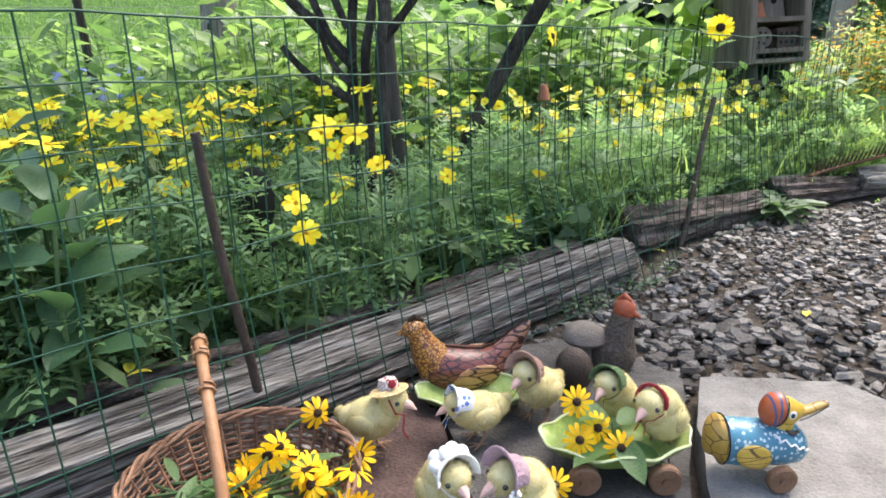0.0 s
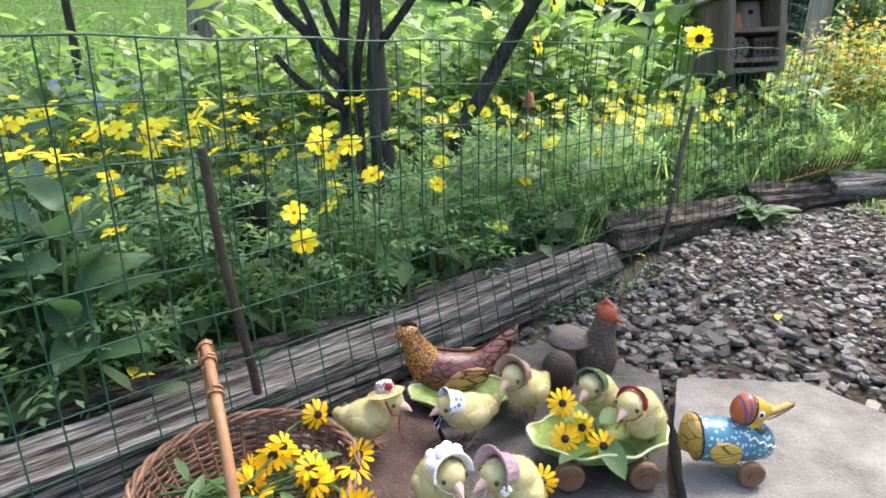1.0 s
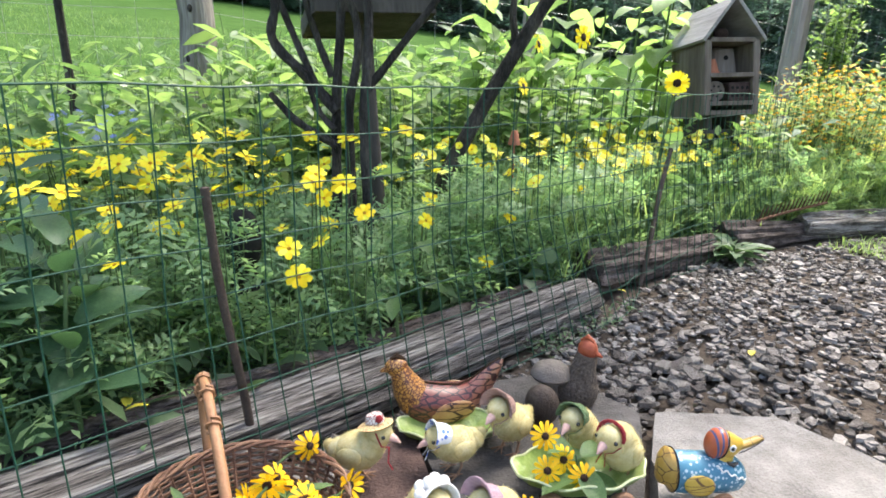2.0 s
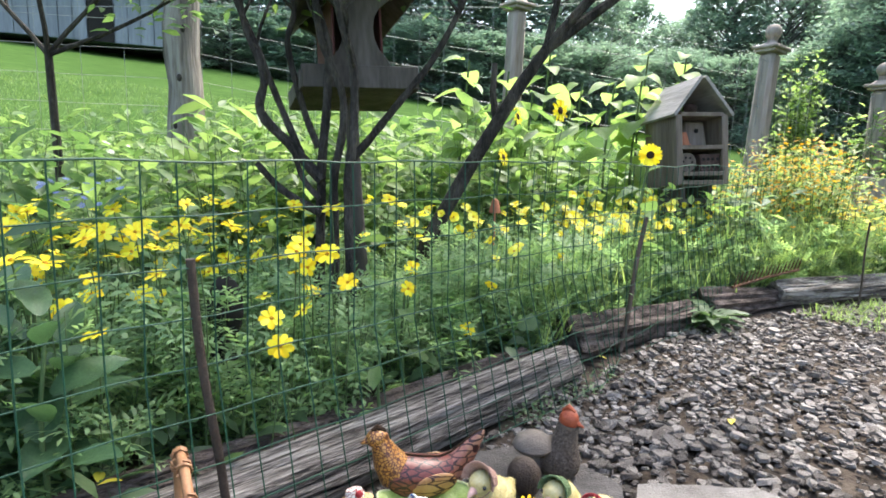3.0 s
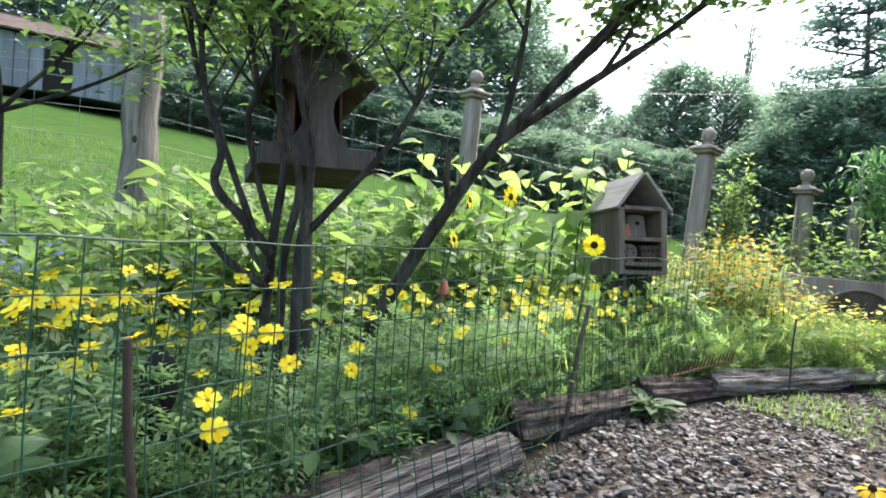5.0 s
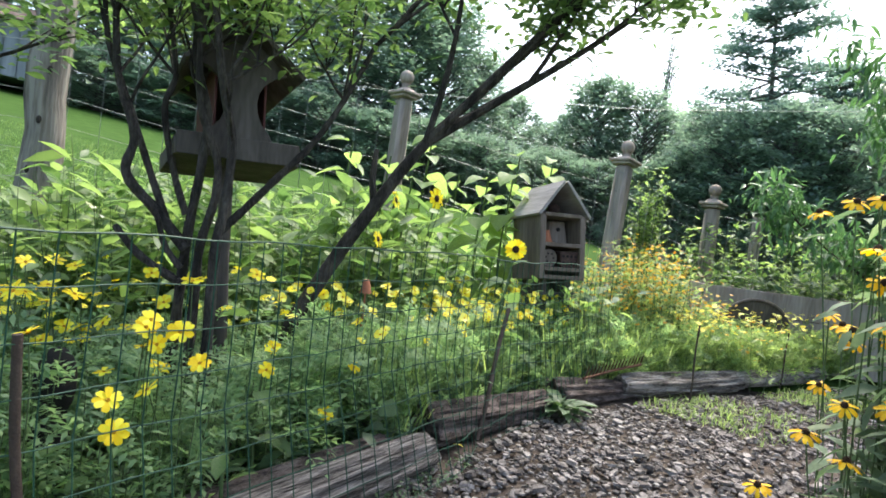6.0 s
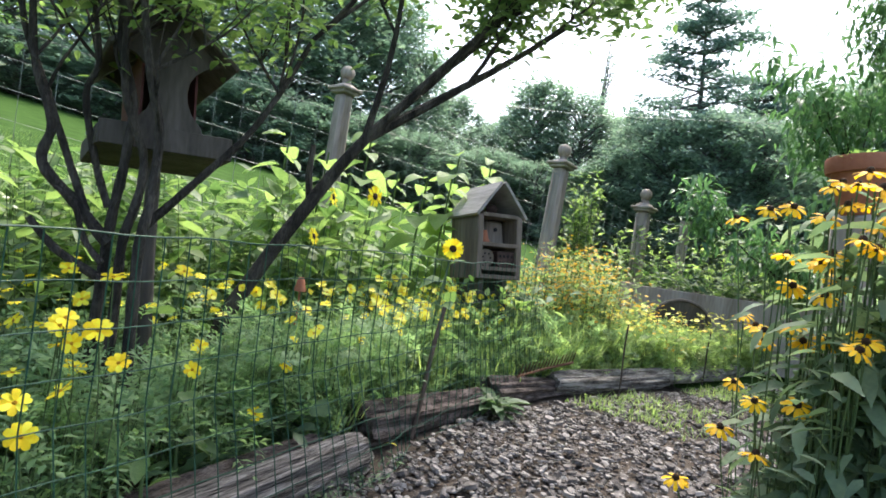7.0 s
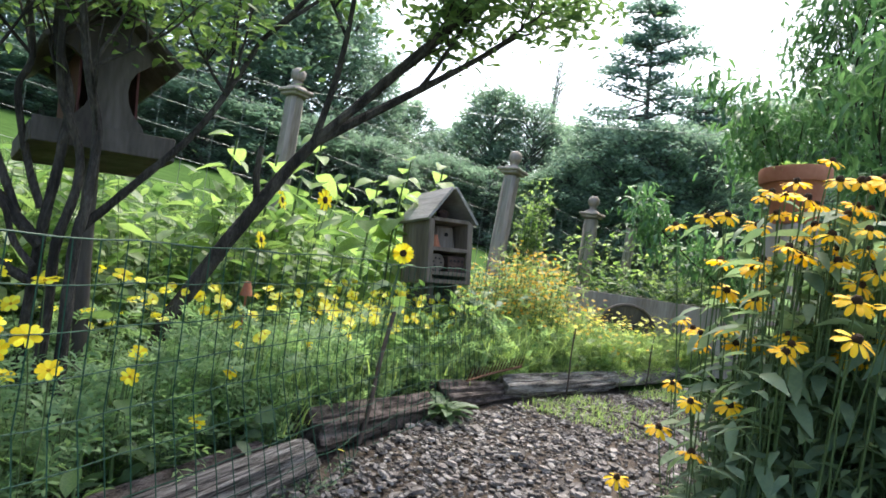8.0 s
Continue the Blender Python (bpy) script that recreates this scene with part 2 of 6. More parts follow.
def swarm(name, mat, template, pos, yaw, pitch, roll, size, width=None):
    """A mesh of many copies of a small triangle template, turned and scaled one by one."""
    tv, tf = np.array(template[0], float), np.array(template[1], int)
    n, k = len(pos), len(tv)
    cy, sy, cp, sp, cr, sr = np.cos(yaw), np.sin(yaw), np.cos(pitch), np.sin(pitch), np.cos(roll), np.sin(roll)
    z, o = np.zeros(n), np.ones(n)
    rz = np.stack([cy, -sy, z, sy, cy, z, z, z, o], 1).reshape(n, 3, 3)
    rx = np.stack([o, z, z, z, cp, -sp, z, sp, cp], 1).reshape(n, 3, 3)
    ry = np.stack([cr, z, sr, z, o, z, -sr, z, cr], 1).reshape(n, 3, 3)
    s = np.stack([size if width is None else width, size, size], 1)
    v = np.einsum("nij,nkj->nki", rz @ rx @ ry, tv[None] * s[:, None]) + np.asarray(pos)[:, None]
    f = (tf[None] + (np.arange(n) * k)[:, None, None]).reshape(-1, 3)
    me = bpy.data.meshes.new(name)
    me.vertices.add(n * k)
    me.vertices.foreach_set("co", v.reshape(-1).astype(np.float32))
    me.loops.add(f.size)
    me.loops.foreach_set("vertex_index", f.reshape(-1).astype(np.int32))
    me.polygons.add(len(f))
    me.polygons.foreach_set("loop_start", np.arange(0, f.size, 3, dtype=np.int32))
    me.update(calc_edges=True)
    me.materials.append(mat)
    me.polygons.foreach_set("use_smooth", np.ones(len(f), bool))
    return me


def oval_leaf(w=0.4, curl=0.2, fold=0.12):
    v, st = [(0, 0, 0)], [(0.3, 0.5), (0.65, 0.4)]
    for y, h in st:
        v += [(-h * w, y, fold * w - curl * y * y), (0, y, -curl * y * y), (h * w, y, fold * w - curl * y * y)]
    v.append((0, 1, -curl))
    return v, [(0, 2, 1), (0, 3, 2), (1, 2, 5), (1, 5, 4), (2, 3, 6), (2, 6, 5), (4, 5, 7), (5, 6, 7)]


def feather_leaf():
    v, f = [(-0.012, 0, 0), (0.012, 0, 0), (0, 0.95, -0.12)], [(0, 1, 2)]
    lobes = [(0.95, 0, 0.28)]
    for y, ln in ((0.25, 0.38), (0.5, 0.38), (0.73, 0.27)):
        lobes += [(y, -0.85, ln), (y, 0.85, ln)]
    for y, ang, ln in lobes:
        d, s = (math.sin(ang), math.cos(ang)), 0.055
        o, z = len(v), -0.13 * y * y
        v += [(0, y, z), (d[0] * ln * 0.5 - d[1] * s, y + d[1] * ln * 0.5 + d[0] * s, z + 0.02),
              (d[0] * ln, y + d[1] * ln, z - 0.03), (d[0] * ln * 0.5 + d[1] * s, y + d[1] * ln * 0.5 - d[0] * s, z + 0.02)]
        f += [(o, o + 3, o + 1), (o + 1, o + 3, o + 2)]
    return v, f


def heart_leaf(w=0.85):
    rows = [(-0.1, 0.28), (0.12, 0.5), (0.42, 0.42), (0.74, 0.2)]
    v = [(0, 0, 0)]
    for y, h in rows:
        v += [(-h * w, y, 0.07 - 0.22 * y * y), (0, max(y, 0.03), -0.22 * y * y), (h * w, y, 0.07 - 0.22 * y * y)]
    v.append((0, 1.0, -0.25))
    f = [(0, 2, 1), (0, 3, 2)]
    for i in range(3):
        b = 1 + 3 * i
        f += [(b, b + 1, b + 4), (b, b + 4, b + 3), (b + 1, b + 2, b + 5), (b + 1, b + 5, b + 4)]
    return v, f + [(10, 11, 13), (11, 12, 13)]


def blade(w=0.05):
    return [(-w / 2, 0, 0), (w / 2, 0, 0), (-w * 0.4, 0.5, -0.04), (w * 0.4, 0.5, -0.04), (0, 1, -0.2)], [(0, 1, 3), (0, 3, 2), (2, 3, 4)]


OVAL, SLIM, FEATHER, HEART, BLADE = oval_leaf(), oval_leaf(0.2, 0.3), feather_leaf(), heart_leaf(), blade()
rng = np.random.default_rng(7)


def plants(name, label, category, base, height, leaves, mat, template, size, low=0.1, spread=0.05, stems=True, droop=(-0.3, 0.9), lean=0.12):
    """A bed of leafy stems: base (n, 3) and height (n) for the stems, each with a number of leaves up its length."""
    n = len(base)
    tip = base + np.stack([rng.normal(0, lean, n) * height, rng.normal(0, lean, n) * height, height], 1)
    k = rng.uniform(low, 1.0, (n, leaves, 1))
    p = (base[:, None] * (1 - k) + tip[:, None] * k).reshape(-1, 3)
    m = len(p)
    yaw = rng.uniform(0, 2 * np.pi, m)
    p[:, :2] += rng.normal(0, spread * 0.4, (m, 2))
    sz = rng.uniform(size[0], size[1], m)
    me = swarm(name, mat, template, p, yaw, rng.uniform(droop[0], droop[1], m), rng.normal(0, 0.35, m), sz)
    ob = tagged(new(name, me), label, category, kind="stuff")
    if stems:
        d = tip - base
        ln = np.linalg.norm(d, axis=1)
        st = swarm(name + "_stem", M_STEM, ([(-0.5, 0, 0), (0.5, 0, 0), (0, 0, 0.006), (-0.25, 1, 0), (0.25, 1, 0), (0, 1, 0.003)],
                   [(0, 1, 4), (0, 4, 3), (1, 2, 5), (1, 5, 4), (2, 0, 3), (2, 3, 5)]), base, np.arctan2(-d[:, 0], d[:, 1]),
                   np.arctan2(d[:, 2], np.hypot(d[:, 0], d[:, 1])), np.zeros(n), ln, np.full(n, 0.0028))
        part("stem", st, None, ob)
    return ob


# ---- ground ----
FA, FD = np.array((-0.411, 0.6755)), np.array((0.731, 0.682))     # a point of the wire fence and its direction
FN = np.array((-0.682, 0.731))                                    # towards the flower bed


def along(u, off=0.0, z=0.0):
    p = FA + FD * u + FN * off
    return Vector((p[0], p[1], z))


def terrain(x, y):
    """Level round the path, rising as a hillside behind the back fence and to the left."""
    up = 0.105 * (y - 3.2) - 0.115 * (x - 0.6)
    w = np.clip((y - 2.2) / 3.0, 0, 1)
    far = np.clip((np.hypot(x, y) - 27) / 25, 0, 1)
    h = np.where(up > 0, up, up * 0.12) * w * w * (3 - 2 * w)
    return h + far * 1.0 + 0.012 * np.sin(x * 3.1 + y) * np.cos(y * 2.3)


def in_bed(x, y):
    """How far a point lies behind the line of logs, in metres."""
    d1 = (x - FA[0]) * FN[0] + (y - FA[1]) * FN[1]
    d2 = (y - 2.1) - 0.345 * (x - 1.15)
    return np.where(x < 1.1, np.minimum(d1, 9), np.where(x < 1.3, np.maximum(d1, d2), d2))


def sheet(name, xs, ys, mat, label, category, mask=None, lift=0.0, rough=0.0):
    gx, gy = np.meshgrid(xs, ys)
    z = terrain(gx, gy) + lift
    if rough:
        z = z + rough * rng.normal(0, 1, gx.shape)
    g = Geo()
    v = np.stack([gx, gy, z], -1).reshape(-1, 3)
    nx = len(xs)
    f = []
    for j in range(len(ys) - 1):
        for i in range(nx - 1):
            if mask is None or mask(0.5 * (xs[i] + xs[i + 1]), 0.5 * (ys[j] + ys[j + 1])):
                f.append((j * nx + i, j * nx + i + 1, (j + 1) * nx + i + 1, (j + 1) * nx + i))
    g.v, g.f, g.m = [tuple(p) for p in v], f, [0] * len(f)
    return tagged(part(name, g, mat), label, category, kind="structure")


grid_x = np.concatenate([[-1500, -400, -120, -70], np.arange(-45, -6, 3.0), np.arange(-6, 7, 0.5), np.arange(7, 50, 3.0), [70, 120, 400, 1500]])
grid_y = np.concatenate([[-1500, -300, -60, -20], np.arange(-8, 8, 0.5), np.arange(8, 60, 3.0), [70, 120, 400, 1500]])
sheet("ground", grid_x, grid_y, M_LAWN, "green mown lawn rising as a hillside", "lawn", lift=-0.03)
sheet("path_soil", np.arange(-1.6, 4.6, 0.08), np.arange(-1.2, 3.2, 0.08), M_SOIL, "dark gravelly soil under the shingle path", "path",
      mask=lambda x, y: in_bed(x, y) < 0.3 and ((x - 1.4) / 2.9) ** 2 + ((y - 1.0) / 2.0) ** 2 < 1 + 0.12 * math.sin(3 * x + 5 * y), lift=-0.018, rough=0.004)
sheet("flower_bed", np.arange(-3.4, 4.2, 0.1), np.arange(0.1, 4.2, 0.1), M_SOIL, "dark moist soil of the flower bed", "soil",
      mask=lambda x, y: in_bed(x, y) > 0.1 and ((x - 0.4) / 3.7) ** 2 + ((y - 2.1) / 2.2) ** 2 < 1 + 0.1 * math.sin(4 * x + 3 * y), lift=0.0, rough=0.006)


# ---- logs along the bed ----
def log(name, a, b, ra, rb, mat, label, wob=0.01, seg=120, seed=1, groove=0.12):
    a, b = Vector(a), Vector(b)
    ln = (b - a).length
    g, n = Geo(), 60
    verts, faces = [], []
    for i in range(n + 1):
        t = i / n
        for k in range(seg):
            w = 2 * math.pi * k / seg
            r = ra + (rb - ra) * t
            r *= 1 + groove * noise.noise((math.cos(w) * 2.6 + seed, math.sin(w) * 2.6, t * ln * 1.2)) + 0.05 * noise.noise((math.cos(w) * 9, math.sin(w) * 9 + seed, t * ln * 4))
            for q in range(15):     # long drying cracks
                c = 0.35 + q * 0.43 + seed + 0.3 * noise.noise((t * ln * 1.7, q * 3.1, seed))
                gap = abs((w - c + math.pi) % (2 * math.pi) - math.pi)
                r *= 1 - 0.17 * max(0.0, 1 - gap / 0.075) * max(0.0, 0.35 + 1.5 * noise.noise((t * ln * 3.5, q * 7.0, seed)))
            r *= 1 + 0.035 * noise.noise((w * 9, seed, t * ln * 0.8))
            if i in (0, n):
                r *= 0.9
            end = 0.02 * noise.noise((w * 1.3, seed, i * 1.0)) if i in (0, n) else 0
            verts.append((t * ln + end, r * math.cos(w) + wob * math.sin(t * 5 + seed), r * math.sin(w) * 0.92 + wob * math.cos(t * 4)))
    for i in range(n):
        for k in range(seg):
            faces.append((i * seg + k, i * seg + (k + 1) % seg, (i + 1) * seg + (k + 1) % seg, (i + 1) * seg + k))
    verts += [(0.015, 0, 0), (ln - 0.02, 0, 0)]
    for k in range(seg):
        faces.append((len(verts) - 2, (k + 1) % seg, k))
        faces.append((len(verts) - 1, n * seg + k, n * seg + (k + 1) % seg))
    g.add(verts, faces)
    ob = part(name, g, mat)
    ob.matrix_basis = Matrix.Translation(a) @ Vector((1, 0, 0)).rotation_difference(b - a).to_matrix().to_4x4()
    return tagged(ob, label, "log")


log("log", along(-0.95, 0.10, 0.03), along(1.225, 0.01, 0.036), 0.078, 0.062, M_LOG, "pale grey split weathered log edging the flower bed", seed=3, groove=0.3)
log("log", along(-0.55, 0.20, 0.07), along(1.12, 0.085, 0.066), 0.024, 0.03, M_LOG_DARK, "dark rotten slab of wood behind the log", seed=8, groove=0.4)
log("log", (0.50, 1.675, 0.042), (1.08, 2.06, 0.038), 0.064, 0.052, M_LOG_DARK, "brown weathered log continuing the bed edge", seed=11, groove=0.5)
log("log", (1.17, 2.16, 0.04), (1.66, 2.37, 0.04), 0.065, 0.055, M_LOG_DARK, "mossy dark log end beside the path", seed=17, groove=0.6)
log("log", (1.58, 2.33, 0.045), (2.52, 2.645, 0.045), 0.055, 0.06, M_LOG_PALE, "slim pale grey log at the bend of the path", seed=23, groove=0.4)
log("log", (2.47, 2.63, 0.04), (3.5, 3.0, 0.05), 0.05, 0.055, M_LOG_PALE, "slim weathered log at the far bed edge", seed=29)


# ---- flagstones ----
def flagstone(outline, z, thick, mat, label):
    bm = bmesh.new()
    low = [bm.verts.new((x, y, z - thick)) for x, y in outline]
    bm.faces.new(low[::-1])
    top = [bm.verts.new((x, y, z)) for x, y in outline]
    bm.faces.new(top)
    for i in range(len(outline)):
        j = (i + 1) % len(outline)
        bm.faces.new((low[i], low[j], top[j], top[i]))
    bmesh.ops.subdivide_edges(bm, edges=bm.edges[:], cuts=3, use_grid_fill=True)
    bmesh.ops.triangulate(bm, faces=bm.faces[:])
    for p in bm.verts:
        d = 0.006 * noise.noise(p.co * 14) + 0.003 * noise.noise(p.co * 50)
        p.co += Vector((d, d, d * 0.6))
    g = Geo()
    bm.verts.index_update()
    g.add([p.co.copy() for p in bm.verts], [[q.index for q in f.verts] for f in bm.faces])
    bm.free()
    return tagged(part("flagstone", g, mat), label, "flagstone", group="flagstones")


flagstone([(0.43, 0.90), (0.54, 0.905), (0.64, 0.875), (0.74, 0.77), (0.80, 0.62), (0.78, 0.42), (0.55, 0.30), (0.33, 0.36), (0.325, 0.60), (0.37, 0.76)],
          0.03, 0.045, M_SLAB, "large pale grey flagstone beside the shingle")
flagstone([(0.23, 1.06), (0.34, 1.0), (0.40, 0.9), (0.35, 0.74), (0.30, 0.60), (0.27, 0.42), (0.06, 0.40), (0.045, 0.6), (0.005, 0.78), (0.03, 0.93), (0.12, 1.02)],
          0.026, 0.045, M_SLAB_DARK, "grey brown flagstone under the toy birds")
flagstone([(-0.01, 0.86), (-0.005, 0.78), (0.03, 0.62), (0.04, 0.42), (-0.15, 0.40), (-0.14, 0.62), (-0.11, 0.76), (-0.06, 0.85)],
          0.034, 0.06, M_BRICKSTONE, "rough reddish stone slab by the basket")


# ---- wire fence round the bed ----
def wire_fence():
    th = thing("garden_fence", "green plastic-coated welded wire fence before the flowers", "fence")
    knots = [(-1.4, 0.0), (1.55, 0.0), (2.3, 0.0), (2.75, -0.03)]

    def place(u, z):
        off = float(np.interp(u, [k[0] for k in knots], [k[1] for k in knots]))
        sag = 0.0 if u < 1.0 else 0.018 * math.sin(u * 7 + z * 9) * min(1, (u - 1.0) * 2)
        low = max(0.0, 1 - z / 0.4) * max(0.0, u - 0.7)
        skirt = max(0.0, 1 - z / 0.3) * min(1.0, max(0.0, (u + 0.3) / 0.6)) * max(0.0, 1 - max(0.0, u - 1.25) / 0.2)
        return along(u, off + 0.006 * math.sin(u * 5 + z * 6) - 0.05 * low - 0.075 * skirt, max(0.006, z + sag * (0.3 + low) - 0.015 * max(0, u - 1.2)))

    top = 0.60
    n = 9
    for j in range(n):
        z = top - j * 0.0745
        us = np.arange(-1.4, 2.76, 0.075)
        part("wire", Geo().tube([place(u, z) + Vector((0, 0, 0.0025 * math.sin(u * 61))) for u in us], 0.00125 if j else 0.0017, 5, caps=False), M_WIRE, th)
    u = -1.4
    while u < 2.75:
        part("wire", Geo().tube([place(u + 0.002 * math.sin(u * 40 + z * 9), z) for z in np.linspace(top, 0.004, 9)], 0.00125, 5), M_WIRE, th)
        u += 0.0508
    return th


wire_fence()


def stake(a, b, r, mat, label, ribs=0):
    pts, rad = [], []
    n = 60 if ribs else 10
    for i in range(n + 1):
        t = i / n
        p = Vector(a).lerp(Vector(b), t)
        pts.append(p + Vector((0.003 * math.sin(t * 7), 0, 0)))
        rad.append(r * (1.06 if ribs and i % 2 else 1.0) * (1 - 0.12 * t))
    return tagged(part("stake", Geo().tube(pts, rad, 10), mat), label, "stake")


stake((-0.275, 0.80, 0.0), (-0.312, 0.772, 0.462), 0.0072, M_STAKE, "brown ribbed garden stake behind the wire fence", 1)
stake((0.697, 1.712, 0.0), (0.835, 1.925, 0.41), 0.0085, M_STAKE, "thin brown stake leaning beside a sunflower")
stake((1.962, 2.30, 0.0), (1.968, 2.31, 0.37), 0.0045, M_STAKE, "thin dark rod at the bed edge")
stake((2.886, 2.70, 0.0), (2.925, 2.73, 0.32), 0.0045, M_STAKE, "thin dark rod at the far bed edge")


# ---- back fence ----
def ball_post(x, y, ztop, w, lean, label):
    z0 = float(terrain(x, y)) - 0.05
    th = thing("fence_post", label, "post", group="posts of the back fence")
    at = Matrix.Translation((x, y, z0)) @ Euler((radians(-1), radians(lean), 0.5)).to_matrix().to_4x4()
    th.matrix_basis = at
    h = ztop - z0
    g = Geo().box(w, w, h - 0.20, bevel=w * 0.2, taper=0.92)
    part("post", g, M_POSTWOOD, th)
    c = Geo().box(w * 1.25, w * 1.25, 0.022, Matrix.Translation((0, 0, h - 0.203)), bevel=0.005)
    c.box(w * 1.55, w * 1.55, 0.022, Matrix.Translation((0, 0, h - 0.182)), bevel=0.006)
    c.box(w * 1.1, w * 1.1, 0.03, Matrix.Translation((0, 0, h - 0.162)), bevel=0.004, taper=0.6)
    cap = part("cap", c, M_POSTWOOD, th, "stepped wooden post cap")
    b = Geo().lathe([(w * 0.3, h - 0.134), (w * 0.25, h - 0.115), (w * 0.3, h - 0.1)], 14)
    b.ball(w * 0.44, Matrix.Translation((0, 0, h - 0.055)), seg=16, rings=10)
    part("finial", b, M_POSTWOOD, cap, "round ball finial")
    return th


ball_post(0.72, 4.05, 1.74, 0.115, 2, "grey weathered wooden post with a ball finial")
ball_post(2.465, 4.08, 1.555, 0.125, 6, "leaning grey wooden post with a ball finial")
ball_post(3.42, 4.13, 1.325, 0.115, 2, "short grey wooden post with a ball finial")

pz = float(terrain(-1.30, 3.7)) - 0.05
g = Geo()
g.tube([(-1.28 + 0.012 * math.sin(i * 1.7), 3.7, pz + 0.17 * i) for i in range(15)], [0.105 - 0.001 * i + 0.006 * math.sin(i * 2.1) for i in range(15)], 16)
th = tagged(part("fence_post", g, M_ROUNDPOST), "thick rough peeled log post of the back fence", "post")
for i in range(4):
    part("knot", Geo().ball((0.014, 0.008, 0.022), Matrix.Translation((-1.305 + 0.03 * (i % 3), 3.602, pz + 0.62 + 0.27 * i))), M_BARK, th, "dark knot in the wood")


def back_fence():
    th = thing("back_fence", "tall grey wire fence strung along wooden posts", "fence")
    stops = [(-4.2, 3.5, 1.85), (-1.28, 3.72, 1.78), (0.72, 4.07, 1.56), (2.35, 4.1, 1.34), (3.32, 4.15, 1.08), (6.2, 4.5, 1.0)]

    def spot(t):
        i = min(int(t), len(stops) - 2)
        a, b = Vector(stops[i]), Vector(stops[i + 1])
        p = a.lerp(b, t - i)
        p.z -= 0.02 * math.sin(math.pi * (t - i))
        return p

    for k in range(9):
        pts = [spot(t) - Vector((0, 0, 0.16 * k)) for t in np.linspace(0, 5, 26)]
        part("wire", Geo().tube(pts, 0.0017, 4, caps=False), M_STEEL, th)
    n = 62
    for k in range(n):
        p = spot(5 * k / n)
        part("wire", Geo().tube([p, p - Vector((0.002, 0, 0.7)), p - Vector((0, 0, 1.35))], 0.0018, 4), M_STEEL, th)
    return th


back_fence()
g = Geo().tube([(-6, 8.0, 2.1), (1.5, 8.0, 2.42), (5.2, 8.0, 2.84), (9.5, 8.0, 3.55)], 0.004, 5)
tagged(part("cable", g, M_STEEL), "thin grey overhead cable across the garden", "cable")


# ---- bird feeder in the tree ----
def bird_feeder(at):
    th = thing("bird_feeder", "dark weathered wooden bird feeder with red panels", "bird feeder", at)
    w, d = 0.3, 0.34
    tray = Geo().box(w * 1.06, d, 0.015)
    for s in (-1, 1):
        tray.box(w * 1.1, 0.014, 0.062, Matrix.Translation((0, s * d / 2, -0.004)), bevel=0.002)
        tray.box(0.014, d - 0.016, 0.05, Matrix.Translation((s * w * 0.54, 0, -0.004)), bevel=0.002)
    part("tray", tray, M_FEEDER, th)
    half = [(0.092, 0.05), (0.078, 0.08), (0.056, 0.105), (0.044, 0.135), (0.041, 0.165), (0.046, 0.195), (0.062, 0.222), (0.09, 0.245), (0.124, 0.258), (0.0, 0.368)]
    for s in (-1, 1):
        out = [(x, z) for x, z in half] + [(-x, z) for x, z in half[-2::-1]]
        p = Geo()
        k = len(out)
        vs = [(x, s * d * 0.46 - 0.008, z) for x, z in out] + [(x, s * d * 0.46 + 0.008, z) for x, z in out]
        fs = [tuple(range(k)), tuple(range(2 * k - 1, k - 1, -1))] + [(i, i + k, (i + 1) % k + k, (i + 1) % k) for i in range(k)]
        part("end_panel", p.add(vs, fs), M_FEEDER, th, smooth=False)
    for s in (-1, 1):
        part("side_panel", Geo().box(0.006, d * 0.86, 0.21, Matrix.Translation((s * 0.068, 0, 0.05))), M_RED, th, "faded red panel")
        r = Geo().box(0.205, d * 1.3, 0.014, Matrix.Translation((s * 0.078, 0, 0.304)) @ Euler((0, s * radians(41.5), 0)).to_matrix().to_4x4(), bevel=0.003)
        part("roof_board", r, M_FEEDER, th)
    part("pole", Geo().tube([(0, 0, 0), (0.0, 0, -0.3), (0.01, 0, -0.72)], 0.02, 10), M_FEEDER, th)
    return th


UPRIGHT = Matrix.Rotation(radians(-7), 4, "X")       # these two stand square to the hillside above
bird_feeder(Matrix.Translation((-0.165, 1.82, 0.765)) @ UPRIGHT @ Matrix.Rotation(radians(-4), 4, "Y") @ Matrix.Rotation(radians(15), 4, "Z"))


